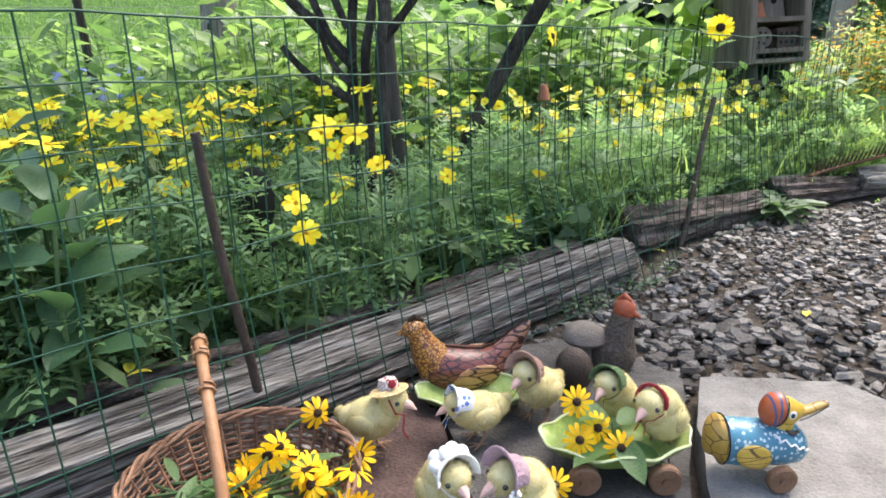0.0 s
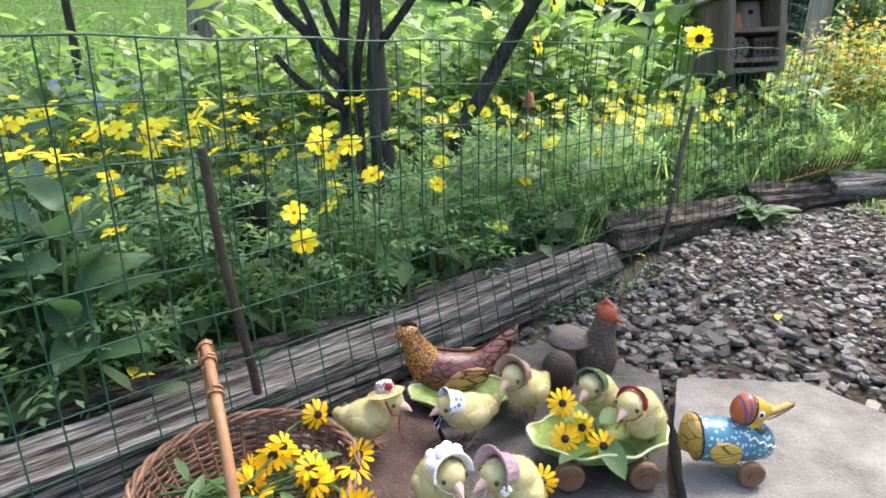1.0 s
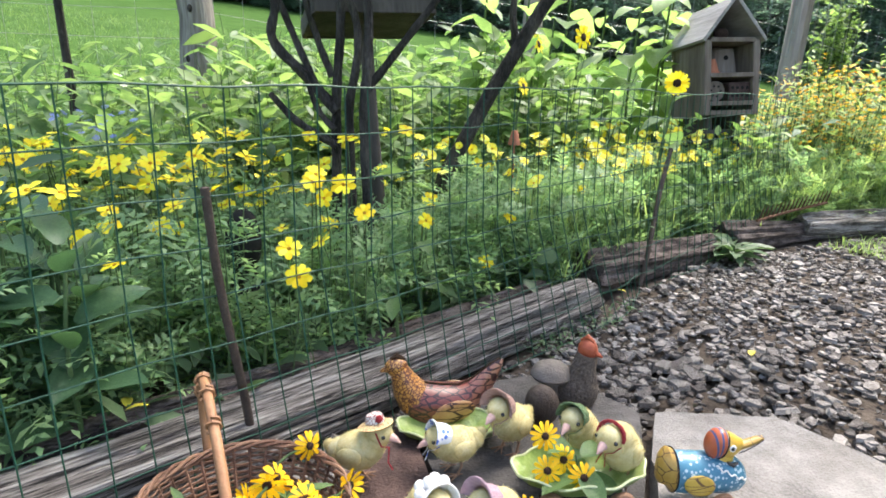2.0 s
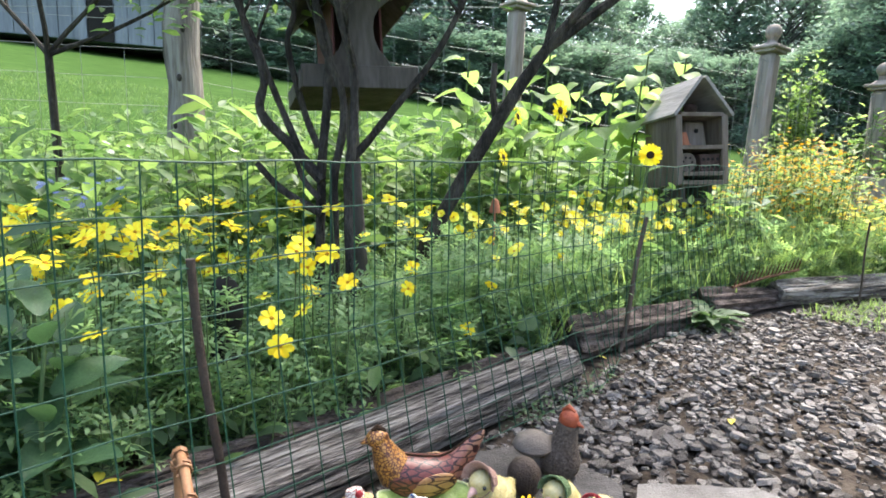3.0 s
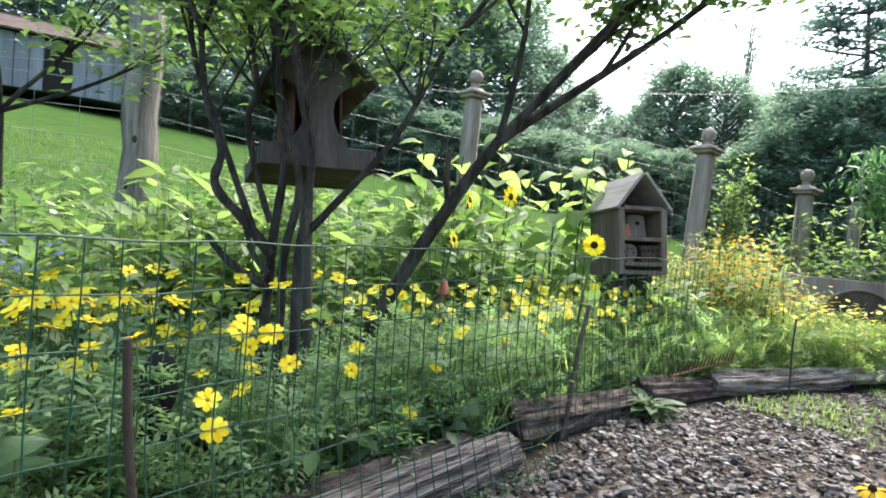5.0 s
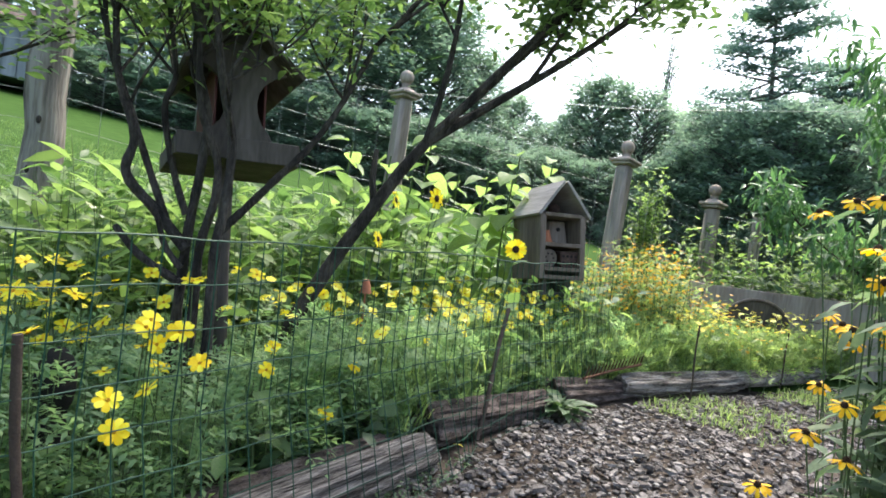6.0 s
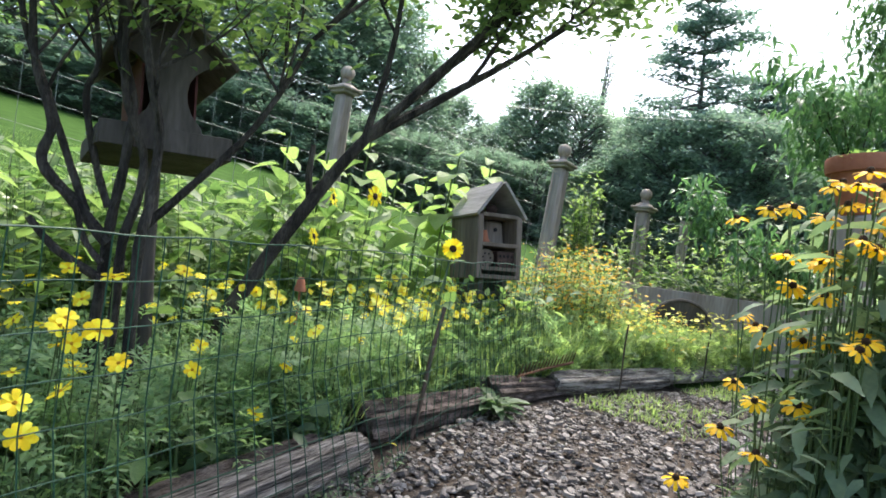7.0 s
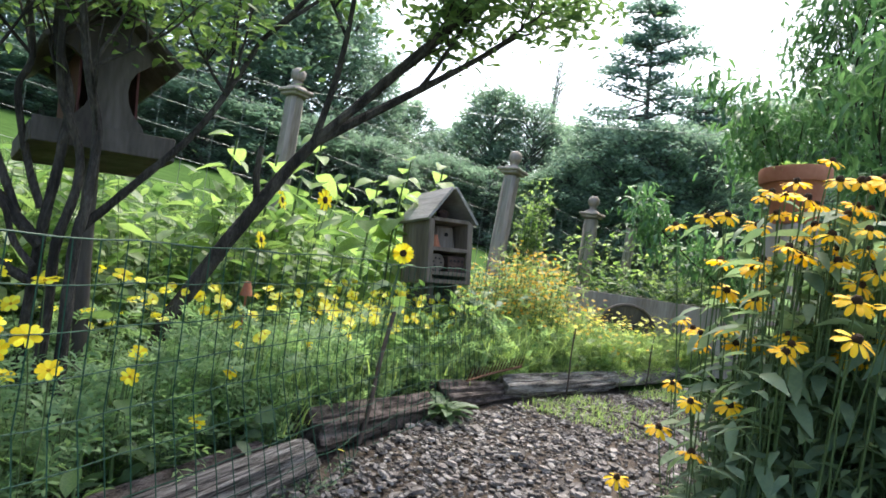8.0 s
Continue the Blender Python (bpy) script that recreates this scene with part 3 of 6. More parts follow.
# ---- insect house ----
def insect_house(at):
    th = thing("insect_house", "weathered wooden insect house with gable roof and shelves", "insect house", at)
    w, d, h = 0.25, 0.26, 0.345
    for s in (-1, 1):
        part("side_board", Geo().box(0.02, d, h, Matrix.Translation((s * w / 2, 0, 0)), bevel=0.002), M_HOUSEWOOD, th)
        part("front_post", Geo().box(0.034, 0.02, h - 0.012, Matrix.Translation((s * (w / 2 - 0.002), -d / 2 - 0.011, 0)), bevel=0.003), M_HOUSEWOOD, th)
        r = Geo().box(0.235, d * 1.22, 0.016, Matrix.Translation((s * 0.077, -0.01, h + 0.068)) @ Euler((0, s * radians(51), 0)).to_matrix().to_4x4(), bevel=0.002)
        part("roof_board", r, M_ROOF, th, "grey weathered roof board")
    part("back_board", Geo().box(w - 0.022, 0.012, h, Matrix.Translation((0, d / 2 - 0.01, 0))), M_HOUSEWOOD, th)
    g = Geo().add([(-w / 2, d / 2 - 0.02, h), (w / 2, d / 2 - 0.02, h), (0, d / 2 - 0.02, h + 0.15), (-w / 2, d / 2, h), (w / 2, d / 2, h), (0, d / 2, h + 0.15)],
                  [(0, 1, 2), (5, 4, 3), (0, 3, 4, 1), (1, 4, 5, 2), (2, 5, 3, 0)])
    part("gable_board", g, M_HOUSEWOOD, th, smooth=False)
    for z in (0.0, 0.042, 0.168, h - 0.022):
        part("shelf", Geo().box(w - 0.024, d + 0.02, 0.02, Matrix.Translation((0, -0.014, z)), bevel=0.002), M_HOUSEWOOD, th)
    b = Geo().box(0.11, 0.09, 0.085, Matrix.Translation((0.055, -0.085, 0.0625)), bevel=0.004)
    brick = part("brick", b, M_BRICKSTONE, th, "hollow red brick with rows of holes")
    for i in range(4):
        for j in range(2):
            o = Geo().tube([(0.018 + 0.025 * i, -0.1315, 0.0875 + 0.035 * j), (0.018 + 0.025 * i, -0.124, 0.0875 + 0.035 * j)], 0.008, 8)
            part("hole", o, M_DARK, brick)
    lg = Geo().tube([(-0.065, -0.125, 0.109), (-0.065, 0.05, 0.109)], 0.046, 16)
    rnd = part("log_round", lg, M_HOUSEWOOD, th, "drilled round of log")
    for i in range(6):
        part("hole", Geo().tube([(-0.065 + 0.024 * math.cos(i), -0.128, 0.109 + 0.024 * math.sin(i)), (-0.065 + 0.024 * math.cos(i), -0.12, 0.109 + 0.024 * math.sin(i))], 0.005, 7), M_DARK, rnd)
    blk = part("bark_block", Geo().box(0.14, 0.08, 0.13, Matrix.Translation((0.025, -0.02, 0.188)), bevel=0.012, taper=0.8), M_HOUSEWOOD, th, "bored block of wood with a hole")
    part("hole", Geo().tube([(0.03, -0.06, 0.268), (0.03, -0.045, 0.268)], 0.011, 10), M_DARK, blk)
    part("nest_ball", Geo().ball((0.035, 0.03, 0.028), Matrix.Translation((0.02, -0.03, h + 0.035))), M_BRICKSTONE, th)
    for s in (-1, 1):
        part("leg", Geo().box(0.03, 0.2, 0.48, Matrix.Translation((s * 0.075, 0, -0.48)), bevel=0.004), M_FEEDER, th, "dark wooden stand")
    part("stand_board", Geo().box(0.22, 0.22, 0.025, Matrix.Translation((0, -0.01, -0.09)), bevel=0.004), M_FEEDER, th)
    pot = Geo().lathe([(0.018, 0), (0.03, 0.05), (0.034, 0.05), (0.034, 0.064), (0.028, 0.064), (0.016, 0.01)], 16, 0, Matrix.Translation((-0.08, -0.105, 0.253)) @ Matrix.Scale(1.15, 4) @ Euler((radians(180), 0, 0)).to_matrix().to_4x4())
    part("small_pot", pot, M_TERRA, th, "tiny upturned terracotta pot")
    return th


insect_house(Matrix.Translation((1.345, 2.72, 0.478)) @ Matrix.Scale(0.95, 4) @ UPRIGHT @ Matrix.Rotation(radians(-3), 4, "Y") @ Matrix.Rotation(radians(8), 4, "Z"))


# ---- trees ----
def limb(g, start, direction, length, r, depth, tips, bend=0.35, up=0.25, seg=7):
    pts, rad = [Vector(start)], [r]
    d = Vector(direction).normalized()
    n = 6
    for i in range(n):
        d = (d + Vector((random.uniform(-bend, bend), random.uniform(-bend, bend), random.uniform(-bend, bend) * 0.6 + up)) * 0.3).normalized()
        pts.append(pts[-1] + d * length / n)
        rad.append(r * (1 - 0.55 * (i + 1) / n))
    g.tube(pts, rad, seg)
    if depth == 0:
        tips += pts[2:]
        return
    for k in range(3 if depth > 1 else 4):
        i = random.randint(2, n)
        side = Vector((random.uniform(-1, 1), random.uniform(-1, 1), random.uniform(0.0, 0.8)))
        limb(g, pts[i], d + side * 0.9, length * random.uniform(0.45, 0.7), rad[i] * 0.7, depth - 1, tips, bend, up, max(4, seg - 2))
    if depth == 1:
        tips += pts[4:]


def crown(name, mat, tips, count, spread, size, template, flat=0.8, droop=(-0.5, 0.5)):
    t = np.array([tuple(p) for p in tips])
    c = t[rng.integers(0, len(t), count)] + rng.normal(0, spread, (count, 3)) * (1, 1, flat)
    return swarm(name, mat, template, c, rng.uniform(0, 6.28, count), rng.uniform(*droop, count), rng.normal(0, 0.4, count), rng.uniform(*size, count))


def flowing(pts, n=5):
    """A smooth line through the points (Catmull-Rom)."""
    out = []
    for i in range(len(pts) - 1):
        a, b, c, d = pts[max(i - 1, 0)], pts[i], pts[i + 1], pts[min(i + 2, len(pts) - 1)]
        for j in range(n):
            t = j / n
            out.append(0.5 * (2 * b + (c - a) * t + (2 * a - 5 * b + 4 * c - d) * t * t + (3 * b - a - 3 * c + d) * t ** 3))
    return out + [pts[-1]]


def shrub_tree():
    th = thing("small_tree", "small multi-stemmed tree with dark bark in the bed", "tree", Matrix.Translation((-0.19, 1.58, 0.36)))
    random.seed(5)
    k = 0.00089
    # each stem: (sideways, up) in units of k metres, depth, start and end radius
    stems = [([(-55, -420), (-48, 40), (-40, 250), (-25, 430), (-25, 600), (-70, 750), (-75, 900)], 0.03, 0.017, 0.010),
             ([(0, -420), (0, 10), (0, 200), (25, 340), (20, 460), (-40, 610), (-60, 800)], 0.0, 0.016, 0.009),
             ([(65, -420), (52, -20), (48, 200), (60, 320), (60, 520), (20, 670), (-25, 900)], -0.05, 0.018, 0.010),
             ([(45, 250), (110, 330), (190, 430), (290, 560), (370, 710), (450, 900)], 0.05, 0.014, 0.008),
             ([(-40, 190), (-130, 290), (-220, 390), (-210, 500), (-270, 660), (-290, 840)], 0.02, 0.018, 0.009),
             ([(-110, 270), (-180, 430), (-240, 590), (-310, 750), (-340, 900)], 0.06, 0.012, 0.007),
             ([(-60, 290), (-110, 420), (-150, 600), (-130, 700), (-170, 900)], 0.08, 0.012, 0.007),
             ([(-40, 90), (-160, 160), (-230, 240)], 0.0, 0.014, 0.009),
             ([(-40, 140), (-90, 200), (-120, 290), (-170, 330)], -0.04, 0.01, 0.006)]
    tips = []
    for pts, y, r0, r1 in stems:
        n = len(pts)
        line = flowing([Vector((x * k, y + 0.01 * math.sin(i * 2.0), z * k)) for i, (x, z) in enumerate(pts)])
        q = len(line)
        g = Geo().tube(line, [0.88 * (r0 + (r1 - r0) * i / (q - 1)) * (1 + 0.07 * math.sin(i * 1.9 + x0)) for i, x0 in zip(range(q), [pts[0][0]] * q)], 9)
        top = Vector((pts[-1][0] * k, y, pts[-1][1] * k))
        d = top - Vector((pts[-2][0] * k, y, pts[-2][1] * k))
        if top.z > 0.6:
            for q in range(3):
                limb(g, top, d.normalized() + Vector((random.uniform(-0.7, 0.7), random.uniform(-0.6, 0.6), 0.2)), 0.7, r1 * 0.8, 1, tips, 0.35, 0.1, 6)
            for q in range(3):
                i = random.randint(n // 2, n - 1)
                limb(g, (pts[i][0] * k, y, pts[i][1] * k), (random.uniform(-1, 1), random.uniform(-0.8, 0.8), 0.8), 0.3, 0.005, 1, tips, 0.4, 0.2, 5)
        part("stem", g, M_BARK, th)
    # crown reaches above the view, extended there to shade the bed
    high = [p for p in tips if p.z > 0.76]
    part("crown", crown("crown", M_LEAF_MID, high, 6500, 0.085, (0.025, 0.055), OVAL), None, th)
    return th


shrub_tree()


def leaning_tree():
    th = thing("small_tree", "slender leaning tree with a forked dark trunk", "tree", Matrix.Translation((0.02, 2.0, 0.0)))
    random.seed(9)
    g, tips = Geo(), []
    g.tube([(0, 0, 0), (0.07, 0.02, 0.3), (0.22, 0.03, 0.58), (0.38, 0.04, 0.85), (0.47, 0.04, 0.98)], [0.03, 0.027, 0.025, 0.022, 0.019], 10)
    g.tube([(0.30, 0.04, 0.72), (0.285, 0.05, 0.82), (0.29, 0.06, 0.92)], [0.014, 0.012, 0.009], 8)
    for d, ln, r in (((1.0, 0.05, 0.75), 0.9, 0.02), ((0.75, -0.1, 0.85), 1.0, 0.018), ((0.35, 0.1, 1.2), 0.8, 0.014), ((0.9, -0.2, 1.0), 0.8, 0.012)):
        limb(g, (0.46, 0.04, 0.97), d, ln, r, 2, tips, 0.22, 0.12)
    part("trunk", g, M_BARK, th)
    high = [p for p in tips if p.z > 1.15]
    part("crown", crown("crown", M_LEAF, high, 5200, 0.08, (0.03, 0.062), OVAL), None, th)
    return th


leaning_tree()


def sapling():
    th = thing("sapling", "thin bare-stemmed sapling with light green leaves", "tree", Matrix.Translation((-1.32, 2.35, float(terrain(-1.32, 2.35)))))
    random.seed(12)
    g, tips = Geo(), []
    g.tube([(0, 0, 0), (0.01, 0, 0.5), (0.0, 0, 0.95)], [0.018, 0.016, 0.014], 8)
    part("trunk", g, M_BARK, th)
    for d in ((-0.8, 0, 0.9), (0.8, 0.1, 1.0), (0.1, -0.3, 1.2), (1.2, -0.1, 0.35)):
        g = Geo()
        limb(g, (0, 0, 0.93), d, 0.6, 0.01, 1, tips, 0.3, 0.2)
        part("limb", g, M_BARK, th)
    part("crown", crown("crown", M_LEAF, tips, 900, 0.09, (0.035, 0.075), OVAL), None, th)


sapling()


RHOMB = ([(0, 0, 0), (-0.28, 0.5, 0.06), (0, 1, -0.1), (0.28, 0.5, 0.06)], [(0, 3, 1), (1, 3, 2)])


def far_tree(kind, seed, h):
    """A woodland tree with trunk, limbs and leaf clumps in haze-paled colours, built at the origin."""
    random.seed(seed)
    th = thing("tree", "tall leafy woodland tree behind the meadow", "tree", group="woodland trees")
    g, tips = Geo(), []
    if kind == "broad":
        g.tube([(0, 0, -1), (0.1, 0, h * 0.3), (0.0, 0.1, h * 0.6), (0.2, 0, h * 0.93)], [h * 0.022, h * 0.018, h * 0.012, h * 0.003], 8)
        for k in range(120):      # clumps over a rounded crown that reaches down to the undergrowth
            a, z = k * 2.4 + random.uniform(-0.5, 0.5), 0.04 + 0.95 * (k + random.uniform(0, 1)) / 120
            wide = h * 0.27 * math.sqrt(max(0.02, 1 - (abs(z - 0.42) / 0.6) ** 2.2)) * random.uniform(0.55, 1.12)
            root, c = Vector((0, 0, h * max(0.03, z - 0.14))), Vector((math.cos(a) * wide, math.sin(a) * wide, h * z))
            g.tube([root, root.lerp(c, 0.55) + Vector((0, 0, 0.02 * h)), c], [h * 0.006, h * 0.004, h * 0.0015], 5)
            tips += [root.lerp(c, 0.72), c, c, c + Vector((random.gauss(0, 1), random.gauss(0, 1), random.gauss(0, 0.6))) * h * 0.035]
        part("trunk", g, M_HAZY_BARK, th)
        part("crown", crown("crown", M_HAZY_TREE, tips, 15000, h * 0.03, (0.22, 0.5), RHOMB, 0.7), None, th)
    elif kind == "thin":
        tagged(th, "slender half-bare tree with sparse leaves")
        for q in range(3):
            g.tube([(0.3 * q, 0, -1), (0.3 * q + 0.1, 0, h * 0.5), (0.9 * q - 0.5, 0.2, h * (1 - 0.08 * q))], [h * 0.009, h * 0.006, h * 0.0015], 6)
            for k in range(16):
                z = random.uniform(0.5, 0.98)
                limb(g, (0.3 * q + 0.4 * (z - 0.5) * (q - 0.6), 0.1, h * z * (1 - 0.08 * q)), (random.uniform(-1, 1), random.uniform(-1, 1), 0.9), h * 0.07, h * 0.0018, 0, tips, 0.4, 0.2, 4)
        part("trunk", g, M_HAZY_BARK, th)
        part("crown", crown("crown", M_HAZY_TREE, tips, 420, h * 0.014, (0.16, 0.3), RHOMB, 0.8), None, th)
    else:
        tagged(th, "tall dark pine with tiered open branches")
        g.tube([(0, 0, -1), (0, 0, h * 0.5), (0.1, 0, h)], [h * 0.014, h * 0.009, h * 0.002], 8)
        for k in range(74):
            a, z = k * 2.4 + random.uniform(-0.4, 0.4), 0.12 + 0.87 * (int((k + random.uniform(0, 1)) / 5) * 5 + random.uniform(0, 2.4)) / 76
            ln = h * (0.05 + 0.24 * max(0.0, 1.0 - z) ** 0.62) * random.uniform(0.65, 1.3)
            p = Vector((0, 0, h * z))
            q = p + Vector((math.cos(a) * ln, math.sin(a) * ln, ln * random.uniform(-0.12, 0.22)))
            g.tube([p, p.lerp(q, 0.5) + Vector((0, 0, -0.02 * ln)), q], [h * 0.004, h * 0.003, h * 0.001], 5)
            for i in range(8):
                tips.append(p.lerp(q, 0.3 + 0.7 * i / 7) + Vector((0, 0, 0.012 * h)))
        part("trunk", g, M_HAZY_BARK, th)
        part("crown", crown("crown", M_HAZY_SPRUCE, tips, 17000, h * 0.021, (0.2, 0.46), RHOMB, 0.4), None, th)
    return th


HEIGHTS = [15.0, 13.0, 17.0, 20.0, 16.0, 14.0]
wood = [far_tree("broad", 21, 15.0), far_tree("broad", 34, 13.0), far_tree("broad", 55, 17.0), far_tree("pine", 41, 20.0), far_tree("pine", 43, 16.0), far_tree("thin", 47, 14.0)]
# degrees clockwise from +y, distance, kind, degrees of the tree top above eye level
WOOD = [(-62, 34, 0, 22), (-54, 38, 1, 23), (-46, 40, 2, 24), (-38, 44, 0, 24), (-31, 44, 1, 25), (-25, 42, 2, 25), (-19, 40, 0, 26), (-13, 38, 2, 27), (-8, 36, 1, 26),
        (-2, 36, 0, 26), (4, 34, 2, 25), (9, 36, 1, 23), (13.5, 38, 0, 20.5), (17, 40, 2, 16.5), (20.5, 44, 1, 13), (23.5, 52, 0, 11), (26, 50, 2, 12), (28.4, 40, 1, 15.3),
        (32.4, 39, 2, 14.5), (35, 41, 0, 13), (38, 36, 1, 13.2), (33.6, 46, 5, 20), (43.4, 33, 3, 23.5), (44.5, 36, 0, 14), (47, 40, 4, 17), (50.5, 42, 2, 16), (54, 40, 1, 16), (58, 36, 0, 18), (64, 32, 2, 20), (71, 30, 1, 22), (80, 30, 2, 24)]
LOW = [(-57, 30, 1, 9), (-15, 31, 0, 11), (-9, 30, 1, 11), (-3, 31, 2, 12), (3, 30, 0, 11), (8, 29, 1, 10), (13, 31, 2, 10), (18, 31, 0, 9), (21, 34, 1, 8), (25, 34, 2, 8.5), (29, 33, 0, 8),
       (33, 31, 1, 8), (36, 30, 2, 9), (38.5, 30, 0, 12.5), (41, 29, 2, 13.5), (44.5, 28, 1, 13.5), (48, 29, 2, 13), (52, 30, 1, 9), (57, 29, 0, 10)]
placed = {}
for az, dist, kind, el in WOOD + LOW:
    x, y = dist * math.sin(radians(az)), dist * math.cos(radians(az))
    z = float(terrain(x, y)) - 0.4
    f = (0.66 + dist * math.tan(radians(el)) - z) / HEIGHTS[kind]
    m = Matrix.Translation((x, y, z)) @ Matrix.Rotation(radians(-6 if kind == 3 else 0), 4, "Y") @ Matrix.Rotation(radians(az * 7.3), 4, "Z")
    wide = max(f, 0.55) if el > 11 else 0.55
    if kind in placed:
        copy_thing(wood[kind], m).scale = (wide, wide, f)
    else:
        placed[kind] = (m, f)
for kind, (m, f) in placed.items():
    wood[kind].matrix_basis = m @ Matrix.Scale(f, 4)


# ---- planting ----
def bed_points(n, x0, x1, y0, y1, near, far):
    """Random places in the flower bed between two distances behind the fence line."""
    out = []
    while len(out) < n:
        x, y = rng.uniform(x0, x1, 4 * n), rng.uniform(y0, y1, 4 * n)
        d = in_bed(x, y)
        ok = (d > near) & (d < far)
        out += list(zip(x[ok], y[ok]))
    p = np.array(out[:n])
    return np.stack([p[:, 0], p[:, 1], terrain(p[:, 0], p[:, 1])], 1)


b = bed_points(900, -1.2, 1.2, 0.3, 2.6, 0.16, 0.75)
plants("cosmos_foliage", "feathery green cosmos foliage behind the wire fence", "plants", b, rng.uniform(0.14, 0.38, len(b)), 13, M_COSMOS, FEATHER, (0.05, 0.11))
b = bed_points(1200, -2.8, 2.6, 0.6, 4.0, 0.6, 3.0)
plants("border_plants", "dense broad-leaved green border plants", "plants", b, rng.uniform(0.25, 0.52, len(b)), 14, M_LEAF, OVAL, (0.04, 0.1))
b = bed_points(620, -3.2, 1.9, 1.4, 4.0, 0.9, 3.4)
plants("tall_plants", "taller light green leafy plants deep in the bed", "plants", b, rng.uniform(0.42, 0.66, len(b)), 15, M_LEAF_MID, OVAL, (0.05, 0.12))
b = bed_points(230, -0.9, 0.75, 2.2, 3.3, 0.5, 3.0)
plants("tall_border_plants", "tall soft green leafy plants behind the small trees", "plants", b, rng.uniform(0.5, 0.86, len(b)), 15, M_LEAF_MID, OVAL, (0.06, 0.13))
b = bed_points(560, 0.3, 2.6, 1.5, 3.3, 0.1, 0.8)
plants("cosmos_drift_foliage", "bright feathery foliage of the cosmos drift", "plants", b, rng.uniform(0.14, 0.35, len(b)), 11, M_COSMOS, FEATHER, (0.045, 0.085), droop=(0.2, 1.2))
b = bed_points(420, 0.3, 2.4, 1.5, 3.2, 0.1, 0.75)
plants("fine_stems", "fine upright bright green foliage by the log", "plants", b, rng.uniform(0.18, 0.34, len(b)), 8, M_GRASS, BLADE, (0.06, 0.13), droop=(0.9, 1.45))
b = bed_points(1000, 1.6, 4.6, 2.3, 4.2, 0.08, 0.9)
plants("coreopsis_foliage", "low feathery light green foliage beyond the logs", "plants", b, rng.uniform(0.16, 0.33, len(b)), 11, M_GRASS, FEATHER, (0.04, 0.09), droop=(0.2, 1.2))
b = bed_points(520, 2.5, 4.5, 2.4, 3.9, 0.05, 0.42)
plants("edge_foliage", "soft light green foliage spilling towards the path", "plants", b, rng.uniform(0.12, 0.3, len(b)), 11, M_GRASS, FEATHER, (0.04, 0.09), droop=(0.0, 1.1))
b = np.array([tuple(along(u, o)) for u, o in zip(rng.uniform(0.85, 1.35, 45), rng.uniform(-0.12, -0.02, 45))])
plants("path_weeds", "tiny grey-green weeds along the foot of the log", "weeds", b, rng.uniform(0.01, 0.03, 45), 6, M_LEAF_DARK, OVAL, (0.01, 0.02), stems=False)
b = bed_points(60, 0.0, 0.7, 1.2, 2.0, 0.13, 0.3)
plants("strawberry_leaves", "rounded dark green leaves low beside the log", "plants", b, rng.uniform(0.05, 0.15, len(b)), 3, M_LEAF_DARK, HEART, (0.05, 0.085))
b = bed_points(420, -1.6, 0.6, 0.2, 1.9, 0.12, 0.9)
plants("low_leaves", "low mixed dark green leaves under the flowers", "plants", b, rng.uniform(0.04, 0.16, len(b)), 5, M_LEAF_DARK, OVAL, (0.04, 0.085))

FLOWER = ([(0, 0, 0.06)] + [(r * math.sin(a), r * math.cos(a), z) for q in range(8) for r, a, z in
          ((0.42, q * 0.785 - 0.3, 0.0), (0.5, q * 0.785 + 0.02, -0.03), (0.42, q * 0.785 + 0.3, 0.0))],
          [t for q in range(8) for t in ((0, 2 + 3 * q, 1 + 3 * q), (0, 3 + 3 * q, 2 + 3 * q))])


def flower_cloud(name, label, mat, pts, size):
    n = len(pts)
    me = swarm(name, mat, FLOWER, pts, rng.uniform(0, 6.28, n), rng.uniform(-0.2, 0.7, n), rng.normal(0, 0.3, n), rng.uniform(*size, n))
    return tagged(new(name, me), label, "flowers", kind="stuff")


# bushy clump of small orange-yellow daisies
n = 300
c = np.stack([rng.normal(2.12, 0.33, n), rng.normal(3.02, 0.17, n), np.zeros(n)], 1)
h = 0.76 - 0.7 * np.abs(c[:, 0] - 2.08) ** 1.3 - rng.uniform(0, 0.22, n)
h = np.clip(h, 0.22, 0.8)
plants("daisy_bush", "bushy clump of thin stems with small leaves", "plants", c, h, 22, M_GRASS, SLIM, (0.03, 0.07), lean=0.1)
k = 6
top = np.repeat(c, k, 0) + np.stack([rng.normal(0, 0.05, n * k), rng.normal(0, 0.05, n * k), np.repeat(h, k) * rng.uniform(0.62, 1.05, n * k)], 1)
flower_cloud("daisy_flowers", "hundreds of small orange and yellow daisies", M_ORANGE, top, (0.014, 0.027))
b = bed_points(420, 2.1, 4.3, 2.4, 4.0, 0.08, 0.65)
b[:, 2] += rng.uniform(0.26, 0.42, len(b))
M_PALEYELLOW = material("pale_yellow_petal", [(0.72, 0.62, 0.08), (0.82, 0.76, 0.2)], 60, 0.6, 0.0, translucent=0.25, island=0.5)
flower_cloud("coreopsis_flowers", "small pale yellow coreopsis flowers", M_PALEYELLOW, b, (0.022, 0.04))
b = bed_points(260, -1.9, 0.1, 0.8, 2.2, 0.45, 1.5)
b[:, 2] += rng.uniform(0.28, 0.46, len(b))
flower_cloud("cosmos_buds", "small half-open yellow cosmos flowers", M_YELLOW, b, (0.02, 0.04))


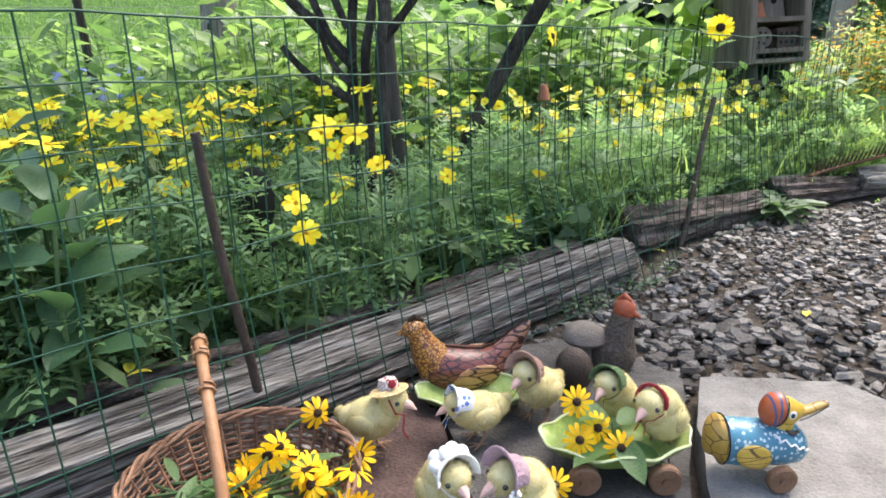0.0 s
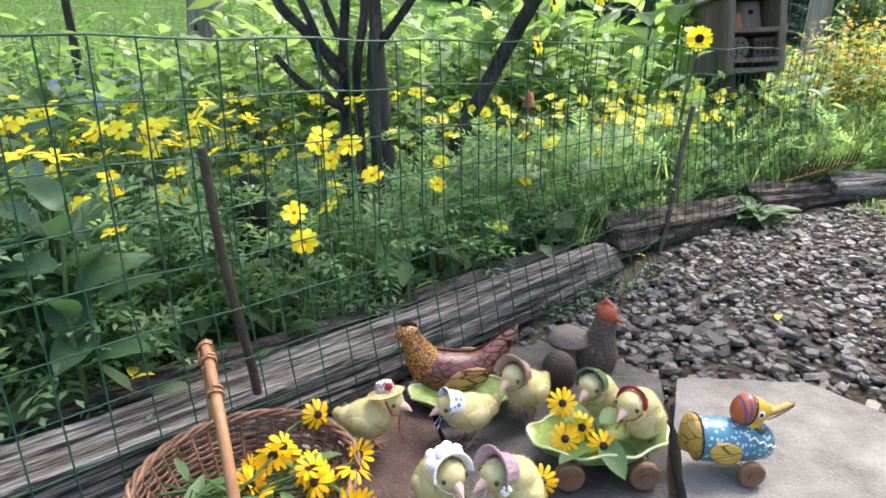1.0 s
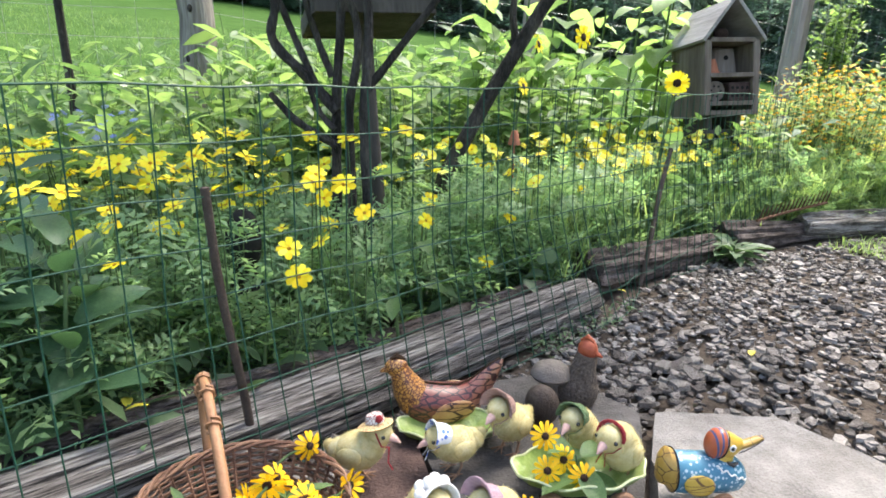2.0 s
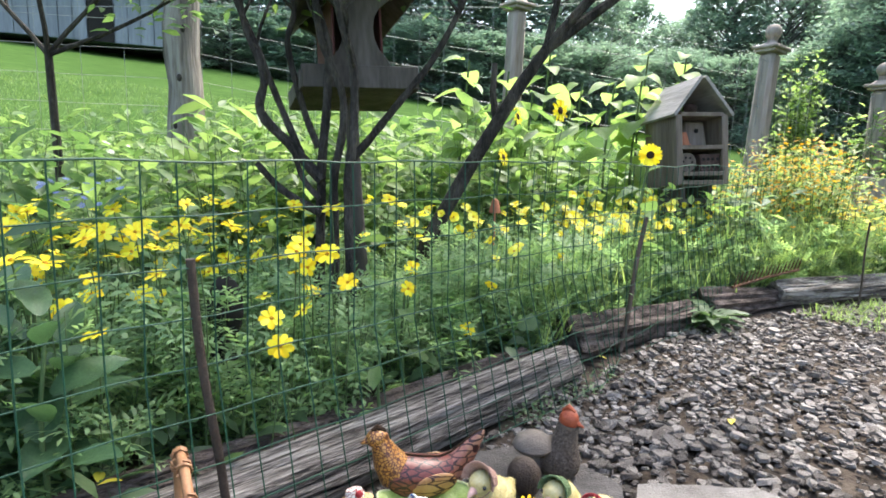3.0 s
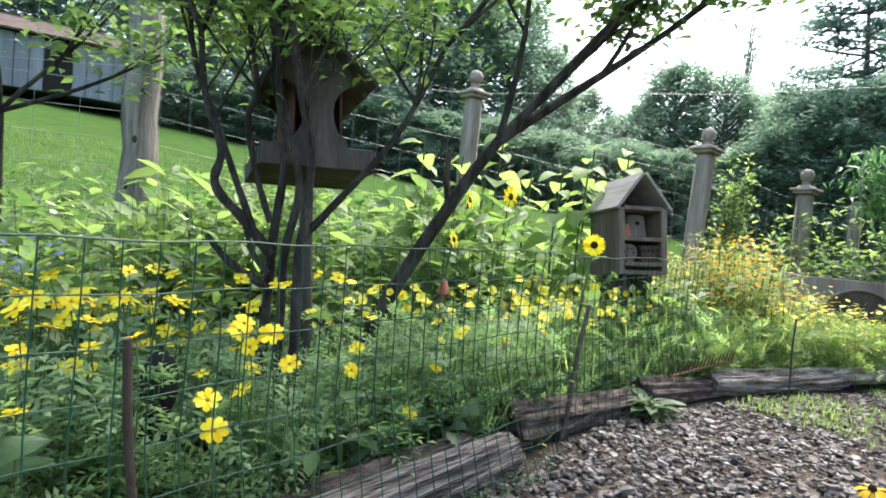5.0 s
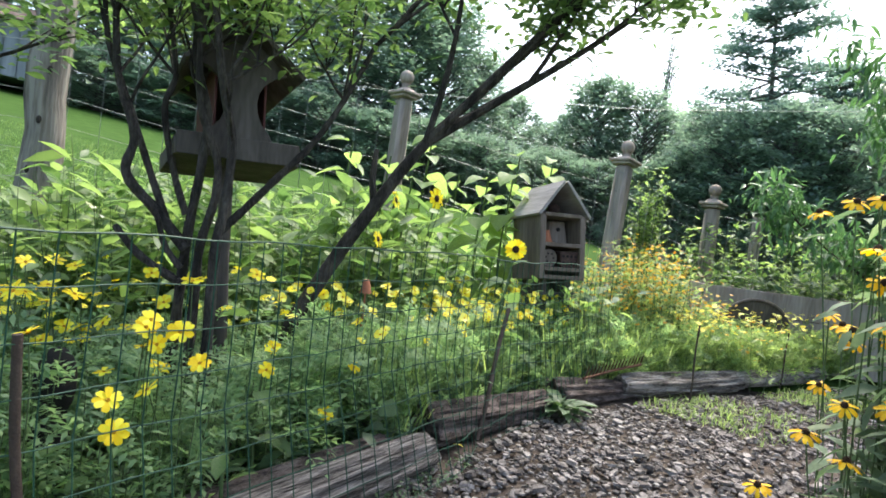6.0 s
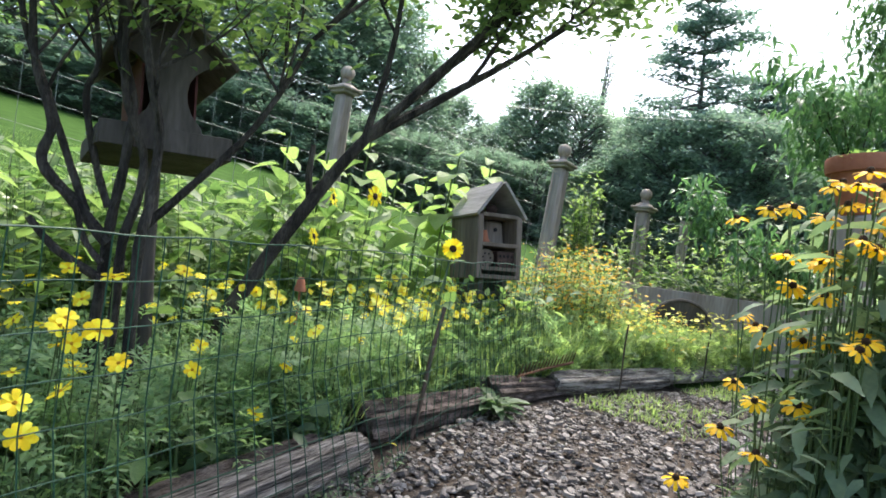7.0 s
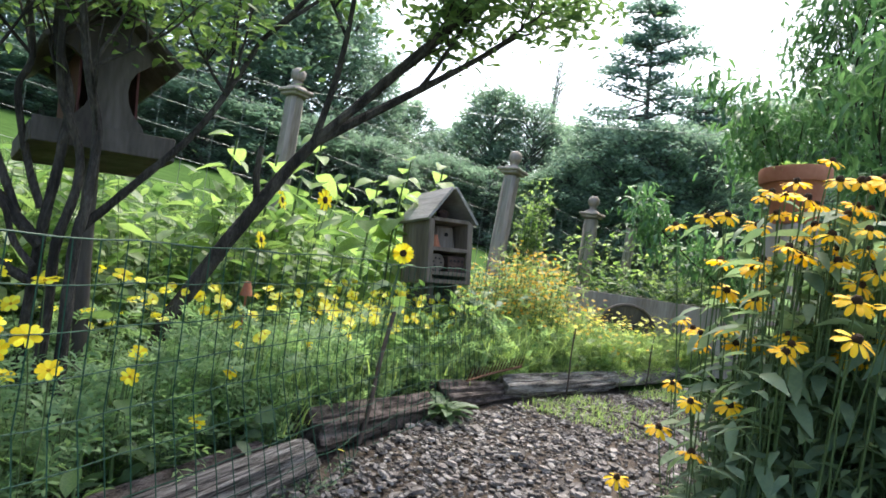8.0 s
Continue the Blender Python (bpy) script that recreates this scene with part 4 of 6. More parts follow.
# broad leaves that hide the legs of the insect house
c = np.stack([rng.normal(1.36, 0.13, 46), rng.normal(2.55, 0.05, 46), np.zeros(46)], 1)
plants("house_shrub", "broad light green leaves at the foot of the insect house", "plants", c, rng.uniform(0.28, 0.5, 46), 12, M_LEAF_LIME, OVAL, (0.04, 0.085))
c = np.stack([rng.normal(1.60, 0.07, 34), rng.normal(2.64, 0.05, 34), np.zeros(34)], 1)
plants("grey_shrub", "greyish broad-leaved plant beside the insect house", "plants", c, rng.uniform(0.25, 0.5, 34), 12, M_LEAF_GREY, OVAL, (0.045, 0.095))


# ---- single flowers ----
def petal(w, ln, droop, notch=0.04):
    g = Geo()
    rows = [(0.08, 0.12), (0.35, 0.34), (0.7, 0.5), (0.93, 0.36)]
    v = []
    for y, h in rows:
        z = -droop * y * y
        v += [(-h * w, y * ln, z * ln + 0.04 * w), (0, y * ln, z * ln), (h * w, y * ln, z * ln + 0.04 * w)]
    v.append((-0.16 * w, ln, -droop * ln))
    v.append((0.16 * w, ln * (1 - notch), -droop * ln))
    f = []
    for i in range(3):
        q = 3 * i
        f += [(q, q + 1, q + 4, q + 3), (q + 1, q + 2, q + 5, q + 4)]
    return g.add(v, f + [(9, 10, 12), (10, 11, 13), (10, 13, 12)])


def flower_head(name, label, category, group, petals, w, ln, droop, pmat, disc_r, disc_h, dmat, lift=0.25):
    th = thing(name, label, category, group=group)
    me = petal(w, ln, droop).mesh("petal", pmat)
    for i in range(petals):
        a = 2 * math.pi * i / petals
        m = Matrix.Rotation(a, 4, "Z") @ Matrix.Translation((0, disc_r * 0.5, 0.001 * (i % 2))) @ Matrix.Rotation(lift + 0.16 * math.sin(i * 2.4), 4, "X") @ Matrix.Rotation(0.2 * math.sin(i * 5.1), 4, "Y")
        part("petal", me, None, th, at=m)
    g = Geo().lathe([(disc_r, -0.002), (disc_r * 0.95, disc_h * 0.45), (disc_r * 0.65, disc_h * 0.85), (disc_r * 0.2, disc_h)], 12)
    part("flower_disc", g, dmat, th)
    return th


def facing(p, d, spin, s=1.0):
    d = Vector(d).normalized()
    return Matrix.Translation(p) @ Vector((0, 0, 1)).rotation_difference(d).to_matrix().to_4x4() @ Matrix.Rotation(spin, 4, "Z") @ Matrix.Scale(s, 4)


def add_stem(th, m, base, r=0.0022, mat=None, bow=0.03):
    inv = m.inverted()
    head = m @ Vector((0, 0, -0.003))
    base = Vector(base)
    out = m.to_3x3() @ Vector((0, 0, -1))
    pts = []
    for i in range(7):
        t = i / 6
        p = head.lerp(base, t) + out.normalized() * bow * math.sin(math.pi * min(1, t * 1.6)) * (1 - t)
        pts.append(inv @ p)
    part("stem", Geo().tube(pts, r / m.to_scale().x, 5), mat or M_STEM, th)


def flower_group(src, poses, bases, r=0.0022):
    for m, base in list(zip(poses, bases))[1:]:
        add_stem(copy_thing(src, m), m, base, r)
    add_stem(src, poses[0], bases[0], r)
    src.matrix_basis = poses[0]


random.seed(31)
COSMOS = [(-0.21, 0.9, 0.29), (-0.23, 0.93, 0.33), (-0.11, 1.04, 0.37), (-0.15, 1.06, 0.42), (-0.2, 1.05, 0.44), (-0.19, 1.08, 0.39), (-0.42, 1.06, 0.47), (-0.35, 1.14, 0.46), (-0.35, 0.93, 0.43), (-0.48, 1.09, 0.42), (-0.54, 0.83, 0.44), (-0.6, 0.85, 0.44), (-0.54, 0.95, 0.46), (0.02, 1.34, 0.34), (0.01, 1.29, 0.3), (-0.17, 1.33, 0.48), (-0.04, 1.59, 0.48), (-0.55, 1.17, 0.44), (-0.58, 1.04, 0.34), (-0.58, 1.04, 0.37), (-0.56, 1.11, 0.4), (-0.54, 1.17, 0.31), (-0.3, 1.2, 0.3), (0.17, 1.43, 0.16), (0.25, 1.57, 0.25), (-0.49, 0.86, 0.32), (-0.57, 0.93, 0.34), (-0.61, 0.78, 0.45), (-0.44, 1.42, 0.34), (-0.22, 1.38, 0.26)]
spots = [Vector(p) for p in COSMOS]
for q in range(62):          # further back on the left
    x, y = random.uniform(-1.15, -0.2), random.uniform(1.05, 1.75)
    spots.append(Vector((x, y, random.uniform(0.29, 0.47))))
cosmos = flower_head("cosmos_flower", "bright yellow cosmos flower on a thin stem", "flower", "yellow cosmos flowers", 8, 0.0155, 0.0245, 0.25, M_YELLOW, 0.0045, 0.005, M_DISC, 0.35)
poses, bases = [], []
for i, p in enumerate(spots):
    side = -0.75 if i in (0, 1, 2, 3, 4, 5, 13, 14) else random.uniform(-0.8, 0.1)
    poses.append(facing(p, (random.uniform(-0.4, 0.4), side, random.uniform(0.35, 1.0)), random.uniform(0, 6), random.uniform(0.7, 0.98) if i < 30 else random.uniform(0.7, 1.0)))
    bases.append((p.x + random.uniform(-0.06, 0.06), p.y + random.uniform(0.02, 0.1), 0.0))
flower_group(cosmos, poses, bases, 0.0013)

# lemon-yellow drift before the insect house
M_LEMON = material("lemon_petal", [(0.74, 0.60, 0.03), (0.82, 0.72, 0.09), (0.86, 0.79, 0.2)], 60, 0.6, 0.1, translucent=0.35, objvar=0.9)
lemon = flower_head("primrose_flower", "lemon yellow open flower on a thin stem", "flower", "lemon yellow flowers before the insect house", 5, 0.024, 0.0225, 0.2, M_LEMON, 0.004, 0.004, M_DISC, 0.35)
poses, bases = [], []
for q in range(230):
    if q < 125:
        p = along(random.uniform(1.15, 2.85), random.uniform(0.18, 0.75))
        p.z = random.gauss(0.365, 0.045)
    else:
        p = along(random.uniform(1.8, 2.9), random.uniform(0.12, 0.5))
        p.z = random.gauss(0.34, 0.035)
    poses.append(facing(p, (random.uniform(-0.5, 0.4), random.uniform(-1.0, -0.2), random.uniform(0.3, 1.0)), random.uniform(0, 6), random.uniform(0.55, 0.85)))
    bases.append((p.x + random.uniform(-0.05, 0.05), p.y + random.uniform(0.0, 0.08), 0.0))
flower_group(lemon, poses, bases, 0.0013)

RUDBECKIA = [(1.06, 0.55, 0.92), (0.99, 0.56, 0.87), (0.97, 0.59, 0.85), (1.05, 0.74, 0.82), (0.91, 0.5, 0.75), (0.93, 0.64, 0.72), (0.98, 0.48, 0.78), (0.99, 0.47, 0.74), (0.88, 0.46, 0.59), (0.84, 0.34, 0.63), (0.88, 0.37, 0.68), (1.09, 0.91, 0.8), (1.12, 0.88, 0.59), (1.07, 0.78, 0.57), (1.04, 0.67, 0.57), (1.12, 0.88, 0.44), (0.96, 0.75, 0.38), (0.93, 0.64, 0.37), (0.92, 0.8, 0.26), (0.97, 0.59, 0.66), (1.0, 0.46, 0.87), (1.02, 0.43, 0.87), (1.02, 0.61, 0.82), (1.01, 0.53, 0.8), (0.97, 0.42, 0.79), (1.04, 0.66, 0.8), (0.92, 0.65, 0.46), (0.96, 0.6, 0.47), (0.92, 0.49, 0.83), (1.05, 0.56, 0.84), (0.9, 0.33, 0.75)]
rud = flower_head("rudbeckia_flower", "golden black-eyed rudbeckia on a hairy stem", "flower", "rudbeckia flowers by the path", 12, 0.0105, 0.027, 0.4, M_GOLD, 0.0085, 0.012, M_CONE, 0.0)
poses, bases = [], []
more = [Vector(q) + Vector((random.uniform(0.0, 0.09), random.uniform(-0.09, 0.03), random.uniform(-0.05, 0.04))) for q in RUDBECKIA if q[2] > 0.55]
more += [Vector((random.uniform(0.97, 1.1), random.uniform(0.42, 0.72), random.uniform(0.58, 0.86))) for q in range(16)]
for p in [Vector(q) for q in RUDBECKIA] + more:
    poses.append(facing(p, (random.uniform(-0.6, 0.2), random.uniform(-0.8, 0.2), 1.0), random.uniform(0, 6), random.uniform(0.7, 0.88)))
    bases.append((1.04 + 0.35 * (p.x - 1.0) + random.uniform(-0.04, 0.04), 0.6 + 0.6 * (p.y - 0.6) + random.uniform(-0.04, 0.04), 0.0))
flower_group(rud, poses, bases, 0.0014)
n = 250
SLIM2 = oval_leaf(0.32, 0.35)
b = np.stack([rng.normal(1.11, 0.06, n), rng.normal(0.50, 0.09, n), np.zeros(n)], 1)
plants("rudbeckia_leaves", "dull green rough lance-shaped rudbeckia leaves", "plants", b, rng.uniform(0.35, 0.86, n), 24, M_LEAF_GREY, SLIM2, (0.04, 0.088), lean=0.06, droop=(-0.7, 0.6))
n = 70
b = np.stack([rng.normal(1.09, 0.055, n), rng.normal(0.52, 0.09, n), np.zeros(n)], 1)
plants("rudbeckia_low_leaves", "broad greyish rudbeckia leaves near the ground", "plants", b, rng.uniform(0.2, 0.55, n), 22, M_LEAF_GREY, OVAL, (0.04, 0.08), lean=0.06, droop=(-0.7, 0.5))


# ---- broad-leaved plants ----
LEAF_BIG = {}


def leaf_mesh(kind, mat):
    """A smooth broad leaf 1 m long with a folded midrib and wavy edge."""
    key = (kind, mat.name)
    if key not in LEAF_BIG:
        g, n = Geo(), 9
        v, f = [], []
        for i in range(n):
            t = i / (n - 1)
            if kind == "heart":
                w = 0.02 + 0.42 * math.sin(math.pi * t ** 0.62) ** 0.85
            elif kind == "lance":
                w = 0.16 * math.sin(math.pi * min(1, t * 0.96 + 0.04)) ** 0.8
            else:
                w = 0.27 * math.sin(math.pi * min(1, t * 0.95 + 0.05)) ** 0.7
            z = -0.3 * t * t
            for s in (-1, -0.5, 0, 0.5, 1):
                v.append((s * w, t, z + 0.14 * w * abs(s) * 2 + 0.012 * math.sin(t * 19 + s * 3) * abs(s)))
        for i in range(n - 1):
            for k in range(4):
                q = i * 5 + k
                f.append((q, q + 1, q + 6, q + 5))
        LEAF_BIG[key] = g.add(v, f).mesh("leaf", mat)
    return LEAF_BIG[key]


def leafy_stalk(name, label, category, base, top, count, size, kind, mat, group="", first=0.15, droop=(-0.3, 0.7), r=0.005):
    th = thing(name, label, category, Matrix.Translation(base), group)
    base, top = Vector(base), Vector(top)
    d = top - base
    pts = [d * (i / 6) + Vector((0.02 * math.sin(i * 1.3), 0.01 * math.cos(i), 0)) * d.length * 0.6 for i in range(7)]
    part("stem", Geo().tube(pts, [r * (1 - 0.08 * i) for i in range(7)], 7), M_STEM, th)
    me = leaf_mesh(kind, mat)
    for i in range(count):
        t = first + (1 - first) * i / max(1, count - 1)
        s = random.uniform(*size) * (1.0 if t < 0.85 else 0.75)
        m = Matrix.Translation(d * t) @ Matrix.Rotation(i * 2.4 + random.uniform(-0.4, 0.4), 4, "Z") @ Matrix.Rotation(random.uniform(*droop), 4, "X") @ Matrix.Rotation(random.uniform(-0.3, 0.3), 4, "Y")
        part("leaf", me, None, th, at=m @ Matrix.Translation((0, 0.012, 0)) @ Matrix.Scale(s, 4))
    return th


random.seed(77)
for q in range(11):
    x, y = random.uniform(-0.84, -0.5), random.uniform(0.62, 0.86)
    if (x - FA[0]) * FN[0] + (y - FA[1]) * FN[1] < 0.14:
        y += 0.16
    leafy_stalk("milkweed_plant", "broad smooth grey-green leaves on an upright stalk", "plant", (x, y, 0), (x + random.uniform(-0.05, 0.05), y + 0.02, random.uniform(0.25, 0.42)), 9,
                (0.075, 0.125), "oval", M_MILKWEED, "milkweed plants behind the fence", droop=(0.1, 1.1))
for x, y, h in ((-0.36, 1.02, 0.18), (-0.30, 1.0, 0.14), (0.0, 1.3, 0.3), (-0.05, 1.12, 0.22)):
    leafy_stalk("seedling", "young plant with a few pale oval leaves", "plant", (x, y, 0), (x, y, h), 6, (0.05, 0.08), "oval", M_LEAF)
leafy_stalk("rosette_plant", "low rosette of glossy green leaves at the path edge", "plant", (1.142, 2.0, 0), (1.142, 2.0, 0.06), 28, (0.10, 0.17), "lance", M_LEAF_DARK, first=0.0, droop=(-0.05, 0.65), r=0.01)
for x, y, h in ((0.70, 3.0, 1.14), (0.9, 3.1, 0.98), (1.02, 2.95, 0.96), (1.22, 3.05, 1.12), (1.40, 3.0, 1.13), (1.14, 2.9, 1.0), (0.45, 2.75, 0.98), (0.6, 2.9, 0.9), (0.25, 2.6, 1.0)):
    leafy_stalk("sunflower_plant", "tall stalk with large bright green heart-shaped leaves", "plant", (x, y, 0), (x + 0.02, y, h), 15, (0.10, 0.18), "heart", M_LEAF_LIME, "tall sunflower plants", 0.4, (-0.6, 0.15), 0.008)
leafy_stalk("sunflower_stalk", "slim sunflower stalk with a few leaves", "plant", (0.80, 1.98, 0), (0.94, 2.21, 0.60), 9, (0.08, 0.12), "heart", M_LEAF, first=0.3, r=0.006)
sunf = flower_head("sunflower", "small yellow sunflower with a dark brown centre", "flower", "sunflowers", 18, 0.014, 0.038, 0.12, M_YELLOW, 0.016, 0.008, M_CONE, 0.12)
poses = [facing((0.939, 2.18, 0.622), (-0.35, -1, 0.25), 0.2, 0.98), facing((0.505, 2.62, 0.771), (0.9, -0.5, 0.3), 0.5, 1.0), facing((0.695, 2.62, 0.804), (0.6, -0.8, 0.1), 0.9, 1.1),
         facing((0.36, 2.1, 0.60), (0.8, -0.6, 0.3), 0.3, 0.7)]
flower_group(sunf, poses, [(0.93, 2.24, 0.3), (0.52, 2.7, 0), (0.71, 2.7, 0), (0.37, 2.15, 0)], 0.004)


# ---- right of the path: potted plant, peach tree, raised planter, shrubs ----
def terracotta_pot(at):
    th = thing("plant_pot", "terracotta pot with low green succulents on a post", "plant pot", at)
    r = 0.109
    g = Geo().lathe([(r * 0.62, 0), (r * 0.86, 0.135), (r * 0.98, 0.135), (r, 0.142), (r, 0.178), (r * 0.97, 0.185), (r * 0.88, 0.185), (r * 0.86, 0.165), (0.01, 0.16)], 28)
    part("pot", g, M_TERRA, th)
    n = 420
    a, d = rng.uniform(0, 6.28, n), np.sqrt(rng.uniform(0, 1, n)) * r * 0.9
    p = np.stack([d * np.cos(a), d * np.sin(a), 0.165 + rng.uniform(0.0, 0.035, n) * (1.2 - d / r)], 1)
    part("succulents", swarm("succulents", M_LEAF_LIME, oval_leaf(0.6, 0.1), p, rng.uniform(0, 6.28, n), rng.uniform(0.1, 1.2, n), rng.normal(0, 0.3, n), rng.uniform(0.012, 0.024, n)), None, th)
    return th


terracotta_pot(Matrix.Translation((1.912, 1.202, 0.918)) @ Matrix.Rotation(radians(-5), 4, "X") @ Matrix.Rotation(radians(-4), 4, "Y"))
g = Geo().box(0.13, 0.13, 0.918, Matrix.Translation((1.912, 1.202, 0.0)), bevel=0.012)
tagged(part("wooden_post", g, M_POSTWOOD), "square grey wooden post carrying a plant pot", "post")


def peach_tree(at):
    th = thing("peach_tree", "peach tree with long drooping narrow green leaves", "tree", at)
    random.seed(3)
    g, tips = Geo(), []
    g.tube([(0, 0, -0.1), (0.03, 0, 0.4), (0.0, 0.05, 0.8), (0.02, 0, 1.3)], [0.06, 0.05, 0.045, 0.035], 10)
    for q in range(18):
        a, z = q * 2.4, 0.25 + q / 17
        limb(g, (0, 0, z), (math.cos(a), math.sin(a), 0.05 + 0.14 * q), 1.45 + 0.015 * q, 0.022, 2, tips, 0.35, 0.1)
    part("trunk", g, M_BARK, th)
    part("crown", crown("crown", M_PEACH, tips, 30000, 0.10, (0.06, 0.125), oval_leaf(0.27, 0.45, 0.2), 0.9, (-1.2, 0.35)), None, th)
    return th


peach_tree(Matrix.Translation((4.9, 2.27, 0)))


def raised_planter(at):
    th = thing("raised_planter", "long grey weathered timber planter full of plants", "planter", at)
    w, d, h = 1.6, 0.42, 0.52
    for s in (-1, 1):
        for j in range(3):
            part("plank", Geo().box(w, 0.022, h / 3 - 0.004, Matrix.Translation((0, s * d / 2, j * h / 3)), bevel=0.003), M_POSTWOOD, th)
        for j in range(3):
            part("end_plank", Geo().box(0.022, d - 0.03, h / 3 - 0.004, Matrix.Translation((s * (w / 2 - 0.02), 0, j * h / 3)), bevel=0.003), M_POSTWOOD, th)
    part("soil", Geo().box(w - 0.06, d - 0.03, 0.44), M_SOIL, th)
    return th


raised_planter(Matrix.Translation((3.78, 3.42, 0.0)) @ Matrix.Rotation(radians(-24), 4, "Z"))
arch = [(0.21 * math.cos(a), 0, 0.27 + 0.17 * math.sin(a)) for a in np.linspace(0.1, math.pi - 0.1, 14)]
g = Geo().tube(arch, 0.012, 8)
v = [(x, 0.004, z - 0.008) for x, y, z in arch] + [(x, 0.004, 0.0) for x, y, z in arch] + [(x, 0.02, z - 0.008) for x, y, z in arch] + [(x, 0.02, 0.0) for x, y, z in arch]
g.add(v, [(i, i + 1, i + 15, i + 14) for i in range(13)] + [(i + 29, i + 28, i + 42, i + 43) for i in range(13)])
ob = part("arched_board", g, M_FEEDER)
ob.matrix_basis = Matrix.Translation((3.16, 3.24, 0.02)) @ Matrix.Rotation(radians(-20), 4, "Z")
tagged(ob, "dark rusty arched panel leaning before the planter", "garden panel")

n = 90
b = np.stack([rng.uniform(3.15, 4.4, n), np.zeros(n), np.zeros(n)], 1)
b[:, 1] = 3.42 - 0.445 * (b[:, 0] - 3.78) + rng.normal(0, 0.08, n)
b[:, 2] = 0.43
plants("planter_plants", "mixed green plants growing in the planter", "plants", b, rng.uniform(0.1, 0.3, n), 10, M_LEAF, OVAL, (0.04, 0.09))
n = 170
b = np.stack([rng.uniform(3.2, 5.6, n), rng.normal(4.2, 0.12, n), np.zeros(n)], 1)
plants("raspberry_canes", "airy light green raspberry canes along the wire", "plants", b, rng.uniform(0.6, 1.12, n), 14, M_LEAF_LIME, OVAL, (0.04, 0.085))
n = 60
b = np.stack([rng.normal(2.96, 0.055, n), rng.normal(4.35, 0.055, n), np.full(n, 0.15)], 1)
plants("variegated_shrub", "narrow upright shrub with pale green leaves", "plants", b, np.clip(rng.normal(0.95, 0.2, n), 0.4, 1.25), 26, M_LEAF_LIME, OVAL, (0.04, 0.07), lean=0.04)
n = 260
b = np.stack([rng.uniform(2.4, 5.5, n), rng.uniform(3.4, 4.1, n), np.zeros(n)], 1)
plants("back_border", "mixed green border plants before the back fence", "plants", b, rng.uniform(0.2, 0.42, n), 14, M_LEAF, OVAL, (0.04, 0.09))
g = Geo().tube([(4.3, 4.6, 0), (4.3, 4.6, 0.6), (4.31, 4.6, 1.15)], 0.05, 10)
tagged(part("fence_post", g, M_POSTWOOD), "round grey fence post among the canes", "post")


# ---- barn on the hillside ----
def barn(at):
    th = thing("barn", "blue-grey sided barn with rusty roof and dark doorway", "barn", at)
    w, d, h = 7.5, 5.0, 2.0
    for k in range(16):
        if k in (9, 10):
            continue
        part("siding_board", Geo().box(w / 16 - 0.03, 0.06, h, Matrix.Translation((-w / 2 + (k + 0.5) * w / 16, -d / 2, 0))), M_BARN, th)
    part("wall", Geo().box(w - 0.1, d - 0.2, h - 0.05, Matrix.Translation((0, 0.1, 0))), M_BARN, th)
    part("doorway", Geo().box(w / 8 - 0.05, 0.03, h * 0.8, Matrix.Translation((w / 8, -d / 2 - 0.0, 0))), M_DARK, th, "dark open doorway")
    for s in (-1, 1):
        part("roof", Geo().box(w + 0.6, d * 0.62, 0.08, Matrix.Translation((0, s * d * 0.27, h + 0.55)) @ Matrix.Rotation(radians(-s * 20), 4, "X")), M_BARNROOF, th, "brown rusty sheet roof")
    return th


bz = float(terrain(-13.5, 27.5))
barn(Matrix.Translation((-13.5, 27.5, bz)) @ Matrix.Rotation(radians(24), 4, "Z"))


# ---- small things in the bed ----
cone = Geo().lathe([(0.036, 0.0), (0.034, 0.012), (0.018, 0.075), (0.012, 0.08)], 16)
cone.tube([(0, 0, 0), (0, 0, -0.64)], 0.006, 6)
ob = part("upturned_pot", cone, M_TERRA)
ob.matrix_basis = Matrix.Translation((0.335, 2.08, 0.40)) @ Matrix.Scale(0.62, 4)
tagged(ob, "small terracotta cone upturned on a stick", "flower pot")
rock = Geo().ball((0.05, 0.05, 0.06), Matrix.Translation((0, 0, 0.2)), seg=14, rings=9)
rock.lathe([(0.06, 0), (0.055, 0.1), (0.035, 0.15), (0.03, 0.17)], 14)
ob = part("garden_ornament", rock, M_DARK)
ob.matrix_basis = Matrix.Translation((-0.40, 1.26, 0.0)) @ Matrix.Diagonal((0.8, 0.8, 1.28, 1))
tagged(ob, "dark round-topped ornament hidden among the leaves", "ornament")


def rake():
    th = thing("rake_head", "rusty iron rake head lying teeth up on a log", "rake", Matrix.Translation((1.33, 2.195, 0.108)) @ Matrix.Rotation(radians(23), 4, "Z") @ Matrix.Rotation(radians(-6), 4, "Y"))
    part("bar", Geo().tube([(0, 0, 0), (0.2, 0, 0.004), (0.42, 0, 0)], 0.006, 7), M_RUST, th)
    me = Geo().tube([(0, 0, 0), (0.003, -0.01, 0.03), (0.012, -0.012, 0.055)], [0.003, 0.003, 0.0012], 5).mesh("tooth", M_RUST)
    for i in range(17):
        part("tooth", me, None, th, at=Matrix.Translation((0.01 + i * 0.025, 0, 0.002)))


rake()


# ---- basket of cut flowers ----
BASKET = Vector((-0.232, 0.578, 0.0))


